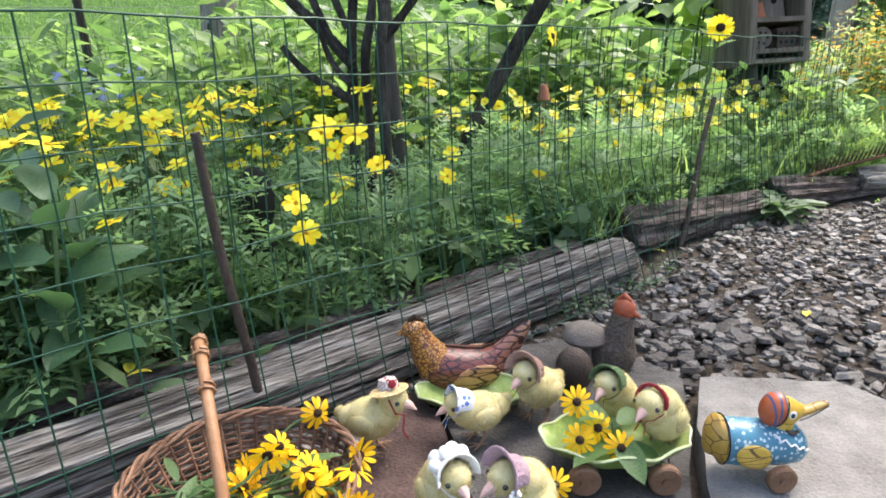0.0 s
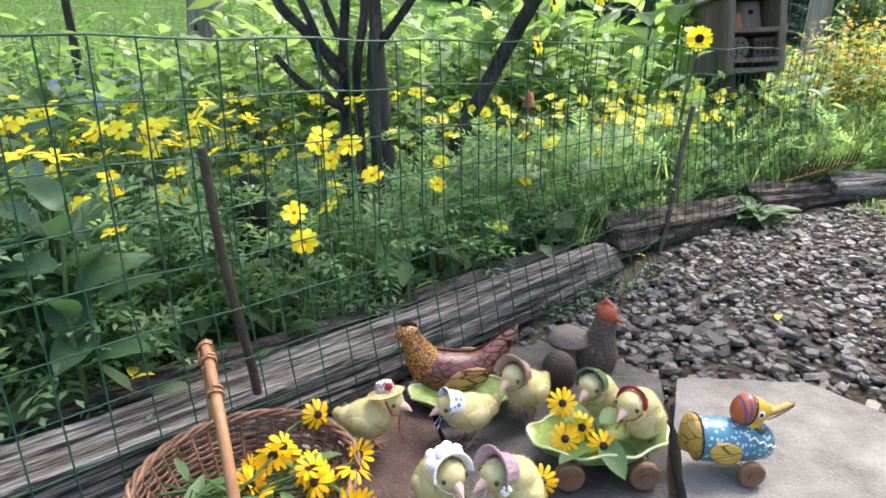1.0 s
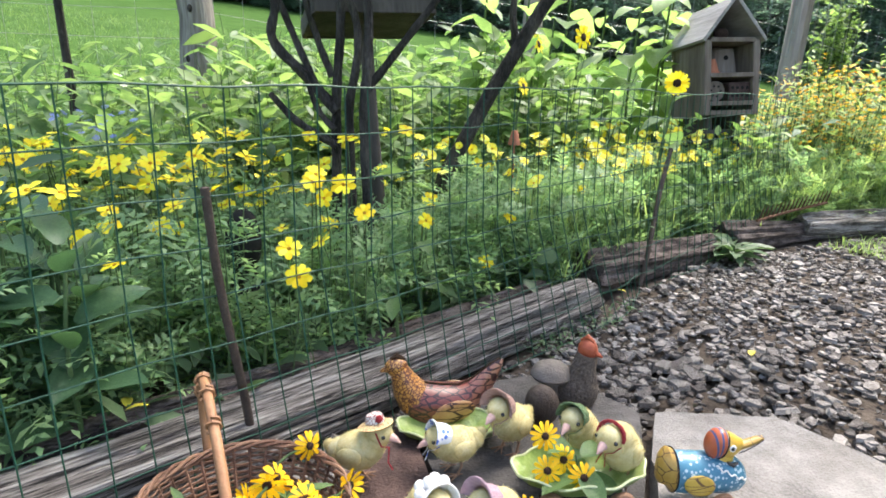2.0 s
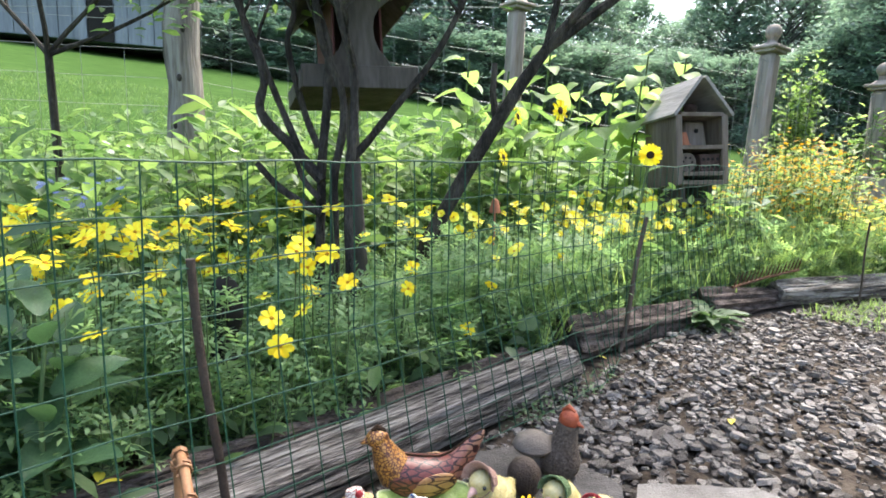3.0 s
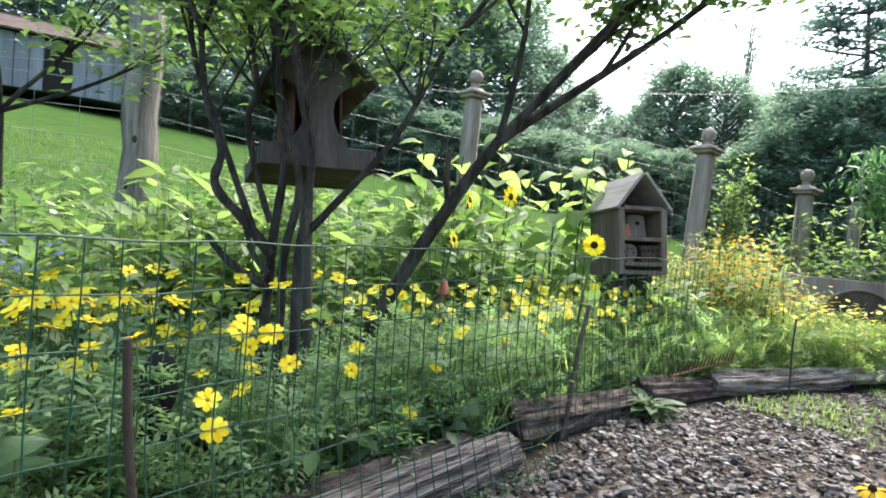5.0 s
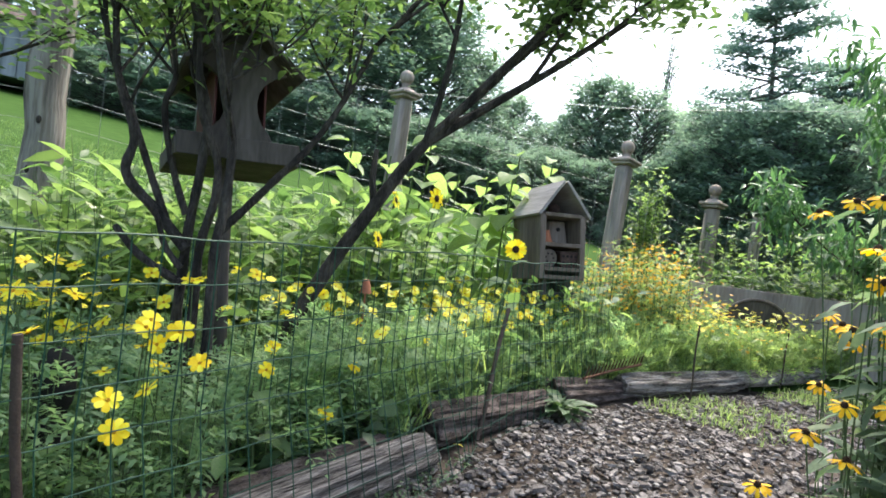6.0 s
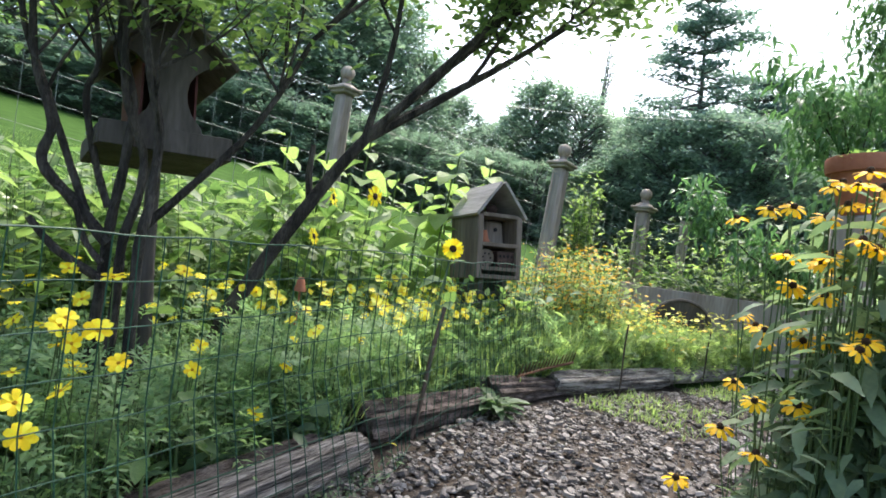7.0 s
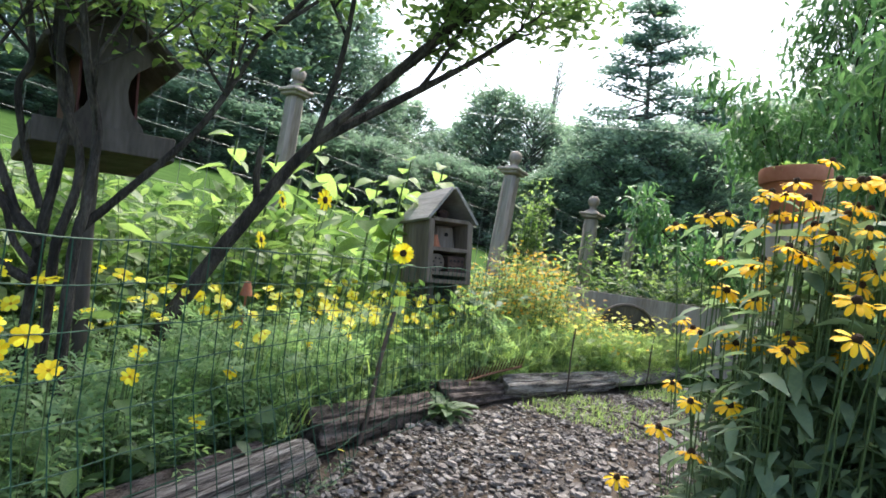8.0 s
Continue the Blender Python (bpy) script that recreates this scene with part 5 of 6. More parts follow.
def basket():
    th = thing("wicker_basket", "round brown wicker basket with a bound cane handle", "basket", Matrix.Translation(BASKET))
    top, r1, r0 = 0.095, 0.132, 0.08
    def ring(z):
        t = z / top
        return r0 + (r1 - r0) * t ** 0.7
    rows = 23
    for j in range(rows):
        z = 0.006 + (top - 0.012) * j / (rows - 1)
        pts = []
        for k in range(73):
            a = 2 * math.pi * k / 72
            r = ring(z) + 0.0028 * math.sin(a * 18 + math.pi * (j % 2))
            pts.append((r * math.cos(a), r * math.sin(a), z + 0.0012 * math.sin(a * 5 + j)))
        part("weaver", Geo().tube(pts, 0.0016, 5, caps=False), M_WICKER, th)
    for k in range(36):
        a = 2 * math.pi * k / 36
        part("spoke", Geo().tube([(ring(z) * math.cos(a), ring(z) * math.sin(a), z) for z in (0.003, 0.03, 0.06, top)], 0.0024, 5), M_WICKER, th)
    for q in range(3):
        pts = [((r1 + 0.004 * math.cos(k * 0.9 + q * 2.1)) * math.cos(k * math.pi / 36), (r1 + 0.004 * math.cos(k * 0.9 + q * 2.1)) * math.sin(k * math.pi / 36), top + 0.004 * math.sin(k * 0.9 + q * 2.1)) for k in range(73)]
        part("rim", Geo().tube(pts, 0.0026, 6, caps=False), M_WICKER, th)
    part("base", Geo().lathe([(r0, 0.0), (r0, 0.008), (0.01, 0.009)], 24), M_WICKER, th)
    arch = []
    for k in range(19):
        a = math.pi * k / 18
        s = 0.126 * math.cos(a) + 0.075 * math.sin(a)
        arch.append(Vector((-0.025 - 0.414 * s, 0.91 * s, top - 0.02 + 0.148 * math.sin(a) ** 0.8 + 0.002 * math.sin(k * 2.0))))
    handle = part("handle", Geo().tube(arch, 0.0066, 10), M_CANE, th, "pale cane handle")
    for q in range(5):
        c0 = arch[4 + 2 * q]
        d = (arch[5 + 2 * q] - arch[3 + 2 * q]).normalized()
        s = d.cross(Vector((1, 0, 0))).normalized()
        u = s.cross(d)
        wrap = [c0 + d * (0.012 * (k / 10 - 0.6)) + (s * math.cos(k * 0.9) + u * math.sin(k * 0.9)) * 0.0088 for k in range(13)]
        part("binding", Geo().tube(wrap, 0.0022, 5), M_CANE, handle)
    return th


basket()
random.seed(51)
cut = flower_head("cut_rudbeckia", "cut golden rudbeckia with a dark eye", "flower", "cut flowers in the basket and on the cart", 13, 0.007, 0.0205, 0.45, M_GOLD, 0.0066, 0.008, M_CONE, 0.1)
poses, bases = [], []
for q in range(20):
    p = BASKET + Vector((random.uniform(0.0, 0.14), random.uniform(-0.10, 0.06), random.uniform(0.075, 0.115)))
    if q == 0:
        p = BASKET + Vector((0.07, 0.095, 0.115))
    if q == 1:
        p = BASKET + Vector((0.035, -0.005, 0.125))
    poses.append(facing(p, (random.uniform(-0.7, 0.9), random.uniform(-1.0, 0.5), random.uniform(-0.35, 0.7)), random.uniform(0, 6), random.uniform(0.8, 0.98)))
    bases.append(BASKET + Vector((random.uniform(-0.11, -0.02), random.uniform(-0.09, 0.02), 0.07)))
CART = Vector((0.224, 0.672, 0.028))
for dx, dy, dz, f in ((-0.055, -0.008, 0.105, (-0.1, -1, 0.5)), (-0.055, -0.035, 0.068, (-0.2, -1, 0.6)), (-0.03, -0.02, 0.075, (0.2, -1, 0.5)), (-0.005, -0.04, 0.06, (0.1, -1, 0.4)), (-0.09, -0.07, 0.03, (-0.2, -1, 0.5))):
    poses.append(facing(CART + Vector((dx, dy, dz)), f, random.uniform(0, 6), 0.86))
    bases.append(CART + Vector((0.01, -0.01, 0.03)))
flower_group(cut, poses, bases, 0.002)
for q in range(9):
    p = BASKET + Vector((random.uniform(-0.09, 0.03), random.uniform(-0.11, -0.03), 0.055))
    leafy_stalk("cut_leaves", "cut green leafy stems lying in the basket", "leaves", p, p + Vector((random.uniform(-0.02, 0.1), random.uniform(-0.02, 0.06), 0.05)), 4, (0.04, 0.075), "lance", M_LEAF, "cut stems in the basket", 0.1, r=0.002)
leafy_stalk("cart_leaves", "fresh oval green leaves beside the flowers", "leaves", CART + Vector((0, -0.02, 0.035)), CART + Vector((-0.01, -0.01, 0.075)), 7, (0.05, 0.08), "oval", M_LEAF, r=0.002)


# ---- toys on the flagstones ----
def dots(name, base, spot, scale, size, line=None, rough=0.35, stretch=(1, 1, 1)):
    """Painted tin: a base colour with cells, either dark cell outlines or pale spots."""
    m = material(name, base, 20, rough, 0.1, spec=0.5)
    n, l = m.node_tree.nodes, m.node_tree.links
    tc, vo = n.new("ShaderNodeTexCoord"), n.new("ShaderNodeTexVoronoi")
    vo.inputs["Scale"].default_value = scale
    vo.feature = "DISTANCE_TO_EDGE" if line else "F1"
    mp = n.new("ShaderNodeMapping")
    mp.inputs["Scale"].default_value = stretch
    l.new(tc.outputs["Object"], mp.inputs["Vector"])
    l.new(mp.outputs["Vector"], vo.inputs["Vector"])
    th = n.new("ShaderNodeMath")
    th.operation, th.inputs[1].default_value = "LESS_THAN", size
    l.new(vo.outputs["Distance"], th.inputs[0])
    mx = n.new("ShaderNodeMixRGB")
    mx.inputs["Color2"].default_value = (*spot, 1)
    l.new(th.outputs[0], mx.inputs["Fac"])
    old = n["Principled BSDF"].inputs["Base Color"].links[0].from_socket
    l.new(old, mx.inputs["Color1"])
    l.new(mx.outputs["Color"], n["Principled BSDF"].inputs["Base Color"])
    return m


M_DOWN = material("yellow_chick_down", [(0.47, 0.38, 0.16), (0.57, 0.49, 0.25), (0.64, 0.58, 0.37)], 45, 0.95, 0.2, translucent=0.2)
M_BEAK = material("pink_beak", [(0.45, 0.26, 0.22), (0.58, 0.38, 0.33)], 40, 0.5)
M_EYE = material("black_eye", [(0.008, 0.007, 0.006), (0.015, 0.013, 0.012)], 10, 0.1, 0.0, spec=0.7)
M_LEG = material("brown_leg", [(0.18, 0.10, 0.06), (0.33, 0.2, 0.13)], 40, 0.7)
M_STRAW = dots("woven_straw", [(0.5, 0.33, 0.14), (0.62, 0.45, 0.22)], (0.22, 0.10, 0.05), 160, 0.05, True, 0.8)
M_REDCLOTH = material("red_knit", [(0.30, 0.02, 0.03), (0.50, 0.05, 0.06)], 250, 0.9, 0.9)
M_PINK = material("dusty_pink_cloth", [(0.40, 0.25, 0.30), (0.56, 0.40, 0.44)], 200, 0.9, 0.8)
M_BROWNPINK = material("faded_rose_straw", [(0.34, 0.19, 0.15), (0.50, 0.32, 0.26)], 200, 0.9, 0.8)
M_GREENCLOTH = material("green_knit", [(0.10, 0.17, 0.07), (0.2, 0.29, 0.14)], 250, 0.9, 0.9)
M_WHITE = material("white_lace", [(0.66, 0.62, 0.56), (0.82, 0.79, 0.74)], 220, 0.9, 0.25)
M_BLUEWHITE = dots("white_cloth_with_blue", [(0.62, 0.62, 0.62), (0.74, 0.74, 0.73)], (0.10, 0.18, 0.5), 75, 0.35, None, 0.9)


def chick(at, nod=0.0, tilt=0.0):
    """A downy toy chick, one plain mesh, facing +x."""
    g = Geo()
    body = Matrix.Translation((0, 0, 0.060)) @ Matrix.Rotation(radians(-18 + tilt), 4, "Y")
    blobs = [(body, (0.044, 0.033, 0.035)), (body @ Matrix.Translation((-0.03, 0, 0.006)), (0.026, 0.022, 0.022)), (body @ Matrix.Translation((0.024, 0, 0.004)), (0.028, 0.027, 0.028)),
             (Matrix.Translation((0.033, 0, 0.084 - nod * 0.5)), (0.02, 0.02, 0.022)), (Matrix.Translation((0.042, 0, 0.102 - nod)), (0.0225, 0.021, 0.0215)),
             (body @ Matrix.Translation((-0.005, 0.026, 0.002)) @ Matrix.Rotation(0.2, 4, "Z"), (0.026, 0.01, 0.018)), (body @ Matrix.Translation((-0.005, -0.026, 0.002)) @ Matrix.Rotation(-0.2, 4, "Z"), (0.026, 0.01, 0.018)),
             (body @ Matrix.Translation((-0.05, 0, 0.016)), (0.012, 0.009, 0.012))]
    for m, r in blobs:
        g.ball(r, m, 0, 18, 12)
    for m, r in blobs:
        for q in range(int(16000 * (r[0] + r[1]))):
            a, z = random.uniform(0, 6.28), random.uniform(-1, 1)
            s = math.sqrt(1 - z * z)
            p = m @ Vector((r[0] * s * math.cos(a), r[1] * s * math.sin(a), r[2] * z))
            d = (p - m.translation).normalized() + Vector((random.uniform(-0.6, 0.3), random.uniform(-0.5, 0.5), random.uniform(-0.7, 0.3)))
            e = d.cross(Vector((random.uniform(-1, 1), 1, 0.3))).normalized() * 0.00035
            g.add([p - e, p + e, p + d.normalized() * random.uniform(0.002, 0.0048)], [(0, 1, 2)], 0)
    h = Vector((0.042, 0, 0.102 - nod))
    g.tube([h + Vector((0.018, 0, -0.004)), h + Vector((0.028, 0, -0.007)), h + Vector((0.038, 0, -0.013))], [0.0085, 0.006, 0.001], 9, 1)
    for s in (-1, 1):
        g.ball(0.0036, Matrix.Translation(h + Vector((0.013, s * 0.0175, 0.003))), 2, 9, 6)
        hip, foot = Vector((-0.004, s * 0.014, 0.032)), Vector((0.004, s * 0.016, 0.003))
        g.tube([hip, hip.lerp(foot, 0.5) + Vector((-0.005, 0, 0)), foot], [0.0035, 0.0024, 0.0024], 6, 3)
        for a in (-0.6, 0.0, 0.6, 3.1):
            ln = 0.022 if a < 3 else 0.011
            g.tube([foot, foot + Vector((math.cos(a) * ln, math.sin(a) * ln, -0.0012))], [0.0022, 0.001], 5, 3)
    ob = part("toy_chick", g, [M_DOWN, M_BEAK, M_EYE, M_LEG])
    ob.matrix_basis = at
    return ob, at @ Matrix.Translation(h)


def bonnet(at, mat, brim, label, band=False):
    """A small bonnet round the back and top of a head; +x is the face side."""
    at = at @ Matrix.Translation((-0.005, 0, 0.001)) @ Matrix.Rotation(radians(-14), 4, "Y")
    th = thing("doll_bonnet", label, "bonnet", at, "bonnets on the toy chicks")
    g = Geo()
    prof = [(0.001, -0.026), (0.014, -0.0245), (0.0235, -0.015), (0.0255, -0.003), (0.0255, 0.006), (0.0255 + brim * 0.5, 0.012), (0.0255 + brim, 0.015), (0.0248 + brim, 0.017), (0.024 + brim * 0.4, 0.0125), (0.0238, 0.006)]
    if band:
        prof = [(0.0222, -0.004), (0.0246, -0.003), (0.0262, 0.003), (0.0255, 0.008), (0.0226, 0.008)]
    prof = [(r * 0.95, x) for r, x in prof]
    v, f, n = [], [], 17
    for r, x in prof:
        for k in range(n):
            a = radians(-8) + radians(196) * k / (n - 1)
            rr = r + 0.0007 * math.sin(k * 2.6)
            v.append((x, rr * math.cos(a), rr * math.sin(a) + 0.002))
    for i in range(len(prof) - 1):
        for k in range(n - 1):
            f.append((i * n + k, i * n + k + 1, (i + 1) * n + k + 1, (i + 1) * n + k))
    cap = part("cap", g.add(v, f), mat, th)
    rim, front = (0.0245, 0.006) if band else (0.0243 + 0.95 * brim, 0.016)
    edge = [(front, rim * math.cos(radians(-8 + 196 * k / 24)), rim * math.sin(radians(-8 + 196 * k / 24)) + 0.002 + 0.0006 * (k % 2)) for k in range(25)]
    part("trim", Geo().tube(edge, 0.0017, 6), mat, cap)
    ties = Geo()
    for s in (-1, 1):
        ties.tube([(0.006, s * 0.0225, -0.008), (0.012, s * 0.014, -0.02), (0.016, s * 0.003, -0.026), (0.02, s * 0.008, -0.045)], 0.0009, 5)
    part("ribbon", ties, mat, th)
    return th


random.seed(8)
Z1 = 0.028
CHICKS = [(-0.098, 0.705, 0.036, -18, 0.84, 0, 0), (0.050, 0.735, 0.028, 200, 0.80, 0.02, 14), (0.143, 0.788, 0.028, 226, 0.88, 0, 0), (0.245, 0.742, 0.042, 228, 0.84, 0, -38),
          (0.286, 0.680, 0.050, 222, 0.86, 0.004, -42), (-0.002, 0.576, 0.03, 297, 0.84, 0, -48), (0.098, 0.560, 0.03, 212, 0.86, 0, -48)]
heads = []
for x, y, z, yaw, s, nod, tilt in CHICKS:
    ob, head = chick(Matrix.Translation((x, y, z)) @ Matrix.Rotation(radians(yaw), 4, "Z") @ Matrix.Scale(s, 4), nod, tilt)
    tagged(ob, "fluffy pale yellow toy chick wearing a doll hat", "toy chick", "toy chicks on the flagstones")
    heads.append(head)
hat = thing("straw_hat", "tiny chequered straw hat with a red cherry", "hat", heads[0] @ Matrix.Translation((-0.008, 0, 0.017)) @ Matrix.Rotation(radians(-14), 4, "Y") @ Matrix.Rotation(radians(-8), 4, "X"))
part("brim", Geo().lathe([(0.012, 0), (0.030, -0.004), (0.031, -0.0025), (0.014, 0.003)], 24), M_STRAW, hat)
part("crown", Geo().lathe([(0.0165, 0.001), (0.0165, 0.008), (0.013, 0.016), (0.004, 0.019)], 18), dots("red_check_cloth", [(0.5, 0.45, 0.4), (0.6, 0.56, 0.5)], (0.16, 0.02, 0.03), 170, 0.08, True, 0.9), hat, "red checked crown")
part("cherry", Geo().ball(0.0065, Matrix.Translation((0.014, -0.012, 0.011)), 0, 12, 8), M_REDCLOTH, hat, "shiny red cherry")
part("ribbon", Geo().tube([(0.008, -0.022, -0.01), (0.012, -0.018, -0.035), (0.02, -0.006, -0.042), (0.016, -0.012, -0.065), (0.022, -0.012, -0.078)], 0.0014, 6), M_REDCLOTH, hat, "thin red ribbon")
bonnet(heads[1], M_BLUEWHITE, 0.004, "white cloth bonnet with blue embroidery")
bonnet(heads[2], M_BROWNPINK, 0.010, "faded rose straw bonnet")
bonnet(heads[3], M_GREENCLOTH, 0.003, "green knitted bonnet with small flowers")
band = bonnet(heads[4], M_REDCLOTH, 0.002, "red crocheted headband tied over the head", True)
cap = bonnet(heads[5], M_WHITE, 0.006, "white lace bonnet with puffs")
for k in range(6):
    part("puff", Geo().ball(0.0095, Matrix.Translation((-0.012 + 0.007 * (k % 2), 0.022 * math.cos(k * 0.62), 0.016 + 0.014 * math.sin(k * 0.62))), 0, 12, 8), M_WHITE, cap)
pinkb = bonnet(heads[6], M_PINK, 0.011, "dusty pink bonnet with a grey flower")
for k in range(6):
    part("flower_petal", Geo().ball((0.004, 0.004, 0.002), Matrix.Translation((0.012 + 0.005 * math.cos(k), 0.031, -0.006 + 0.005 * math.sin(k)))), M_WHITE, pinkb)


def loft(g, sections, seg=18, slot=0):
    """Closed body from (x, z centre, half width, half height) sections along x."""
    v, f = [], []
    for x, zc, hw, hh in sections:
        for k in range(seg):
            a = 2 * math.pi * k / seg
            v.append((x, hw * math.cos(a), zc + hh * math.sin(a)))
    n = len(sections)
    for i in range(n - 1):
        for k in range(seg):
            f.append((i * seg + k, (i + 1) * seg + k, (i + 1) * seg + (k + 1) % seg, i * seg + (k + 1) % seg))
    f.append(tuple(range(seg)))
    f.append(tuple(range(n * seg - 1, (n - 1) * seg - 1, -1)))
    return g.add(v, f, slot)


M_HENNECK = dots("orange_scaled_tin", [(0.38, 0.16, 0.03), (0.5, 0.25, 0.06)], (0.10, 0.03, 0.014), 150, 0.11, True)
M_HENBODY = dots("red_brown_feathered_tin", [(0.10, 0.022, 0.018), (0.16, 0.042, 0.03), (0.23, 0.09, 0.055)], (0.03, 0.009, 0.008), 95, 0.07, True, 0.35, (0.4, 1, 1))
M_HENWING = dots("ochre_feathered_tin", [(0.24, 0.10, 0.045), (0.36, 0.19, 0.07), (0.44, 0.27, 0.12)], (0.04, 0.012, 0.01), 70, 0.06, True, 0.35, (0.3, 1, 1.25))
M_HENTAIL = dots("striped_tail_tin", [(0.17, 0.05, 0.045), (0.27, 0.12, 0.08), (0.36, 0.2, 0.12)], (0.035, 0.011, 0.01), 80, 0.07, True, 0.35, (0.32, 1, 0.8))
M_HENRED = material("dull_red_paint", [(0.24, 0.05, 0.025), (0.36, 0.09, 0.04)], 30, 0.4)
M_CLAY = material("brown_clay", [(0.06, 0.045, 0.034), (0.13, 0.10, 0.078), (0.2, 0.16, 0.125)], 150, 0.9, 0.8)
M_GREYCAP = material("grey_stone_cap", [(0.10, 0.083, 0.07), (0.17, 0.145, 0.123)], 30, 0.85, 0.4)

hen = thing("tin_hen", "painted tin toy hen with orange scaled neck", "toy hen", Matrix.Translation((0.035, 0.888, 0.02)) @ Matrix.Rotation(radians(8), 4, "Z") @ Matrix.Scale(0.93, 4))
body = loft(Geo(), [(-0.078, 0.055, 0.012, 0.012), (-0.068, 0.05, 0.033, 0.034), (-0.04, 0.046, 0.042, 0.042), (0.0, 0.042, 0.044, 0.039), (0.03, 0.041, 0.038, 0.037), (0.052, 0.046, 0.03, 0.04)])
part("body", body, M_HENBODY, hen)
part("tail", loft(Geo(), [(0.052, 0.046, 0.03, 0.04), (0.066, 0.056, 0.022, 0.04), (0.082, 0.073, 0.014, 0.036), (0.098, 0.094, 0.009, 0.027), (0.110, 0.110, 0.006, 0.017), (0.116, 0.118, 0.002, 0.007)]), M_HENTAIL, hen, "upswept striped tail")
for s in (-1, 1):
    part("wing", Geo().ball((0.043, 0.006, 0.021), Matrix.Translation((0.014, s * 0.0405, 0.044)) @ Matrix.Rotation(radians(-14), 4, "Y"), 0, 18, 10), M_HENWING, hen, "ochre feathered wing")
neck = Geo().tube([(-0.05, 0, 0.055), (-0.068, 0, 0.082), (-0.078, 0, 0.106), (-0.084, 0, 0.12)], [0.037, 0.029, 0.021, 0.017], 16)
neck.ball((0.022, 0.017, 0.018), Matrix.Translation((-0.088, 0, 0.124)))
part("neck", neck, M_HENNECK, hen, "orange scaled neck")
part("beak", Geo().tube([(-0.10, 0, 0.122), (-0.118, 0, 0.117)], [0.009, 0.002], 8), M_HENNECK, hen)
part("comb", Geo().tube([(-0.098, 0, 0.139), (-0.088, 0, 0.146), (-0.072, 0, 0.138)], [0.004, 0.006, 0.003], 8), M_CONE, hen, "dark brown comb")
part("wattle", Geo().ball((0.011, 0.019, 0.017), Matrix.Translation((-0.084, 0, 0.108))), M_HENRED, hen, "dull red cheek patch")
part("seam", Geo().tube([(-0.04, 0, 0.0885), (0.0, 0, 0.0815), (0.03, 0, 0.0785), (0.052, 0, 0.0865), (0.066, 0, 0.0965), (0.082, 0, 0.1095), (0.098, 0, 0.1215), (0.112, 0, 0.1275)], 0.0022, 6), M_CONE, hen)

g = Geo().ball((0.055, 0.045, 0.055), Matrix.Translation((0, 0, 0.055)), 0, 18, 12)
g.tube([(0.012, 0, 0.07), (0.016, 0, 0.115), (0.022, 0, 0.15)], [0.04, 0.029, 0.024], 16)
g.ball((0.024, 0.021, 0.027), Matrix.Translation((0.022, 0, 0.158)), 1)
g.tube([(0.04, 0, 0.155), (0.058, 0, 0.148)], [0.008, 0.002], 8, 1)
g.tube([(0.005, 0, 0.178), (0.02, 0, 0.19), (0.036, 0, 0.18)], [0.003, 0.007, 0.004], 8, 1)
ob = part("clay_hen", g, [M_CLAY, M_HENRED])
ob.matrix_basis = Matrix.Translation((0.292, 0.952, 0.01)) @ Matrix.Rotation(radians(-35), 4, "Z") @ Matrix.Scale(0.8, 4)
tagged(ob, "brown clay hen figurine with red painted head", "hen figurine")
g = Geo().lathe([(0.026, 0), (0.022, 0.05), (0.018, 0.066), (0.04, 0.07), (0.045, 0.078), (0.038, 0.094), (0.022, 0.104), (0.004, 0.107)], 20)
ob = part("stone_mushroom", g, M_GREYCAP)
ob.matrix_basis = Matrix.Translation((0.244, 0.955, 0.014)) @ Matrix.Scale(0.86, 4)
tagged(ob, "grey stone mushroom ornament with a domed cap", "ornament")
g = Geo().ball((0.036, 0.03, 0.046), Matrix.Translation((0, 0, 0.045)) @ Matrix.Rotation(radians(-14), 4, "Y"), 0, 20, 14)
ob = part("wooden_egg", g, M_STAKE)
ob.matrix_basis = Matrix.Translation((0.212, 0.875, 0.024)) @ Matrix.Scale(0.84, 4)
tagged(ob, "dark brown wooden egg standing on the flagstone", "egg")

M_LETTUCE = material("green_glazed_leaf", [(0.12, 0.19, 0.03), (0.22, 0.295, 0.075), (0.33, 0.38, 0.15)], 18, 0.3, 0.4, spec=0.5)
M_PALEGREEN = material("pale_green_glaze", [(0.30, 0.36, 0.15), (0.48, 0.5, 0.3)], 25, 0.3, 0.2, spec=0.5)


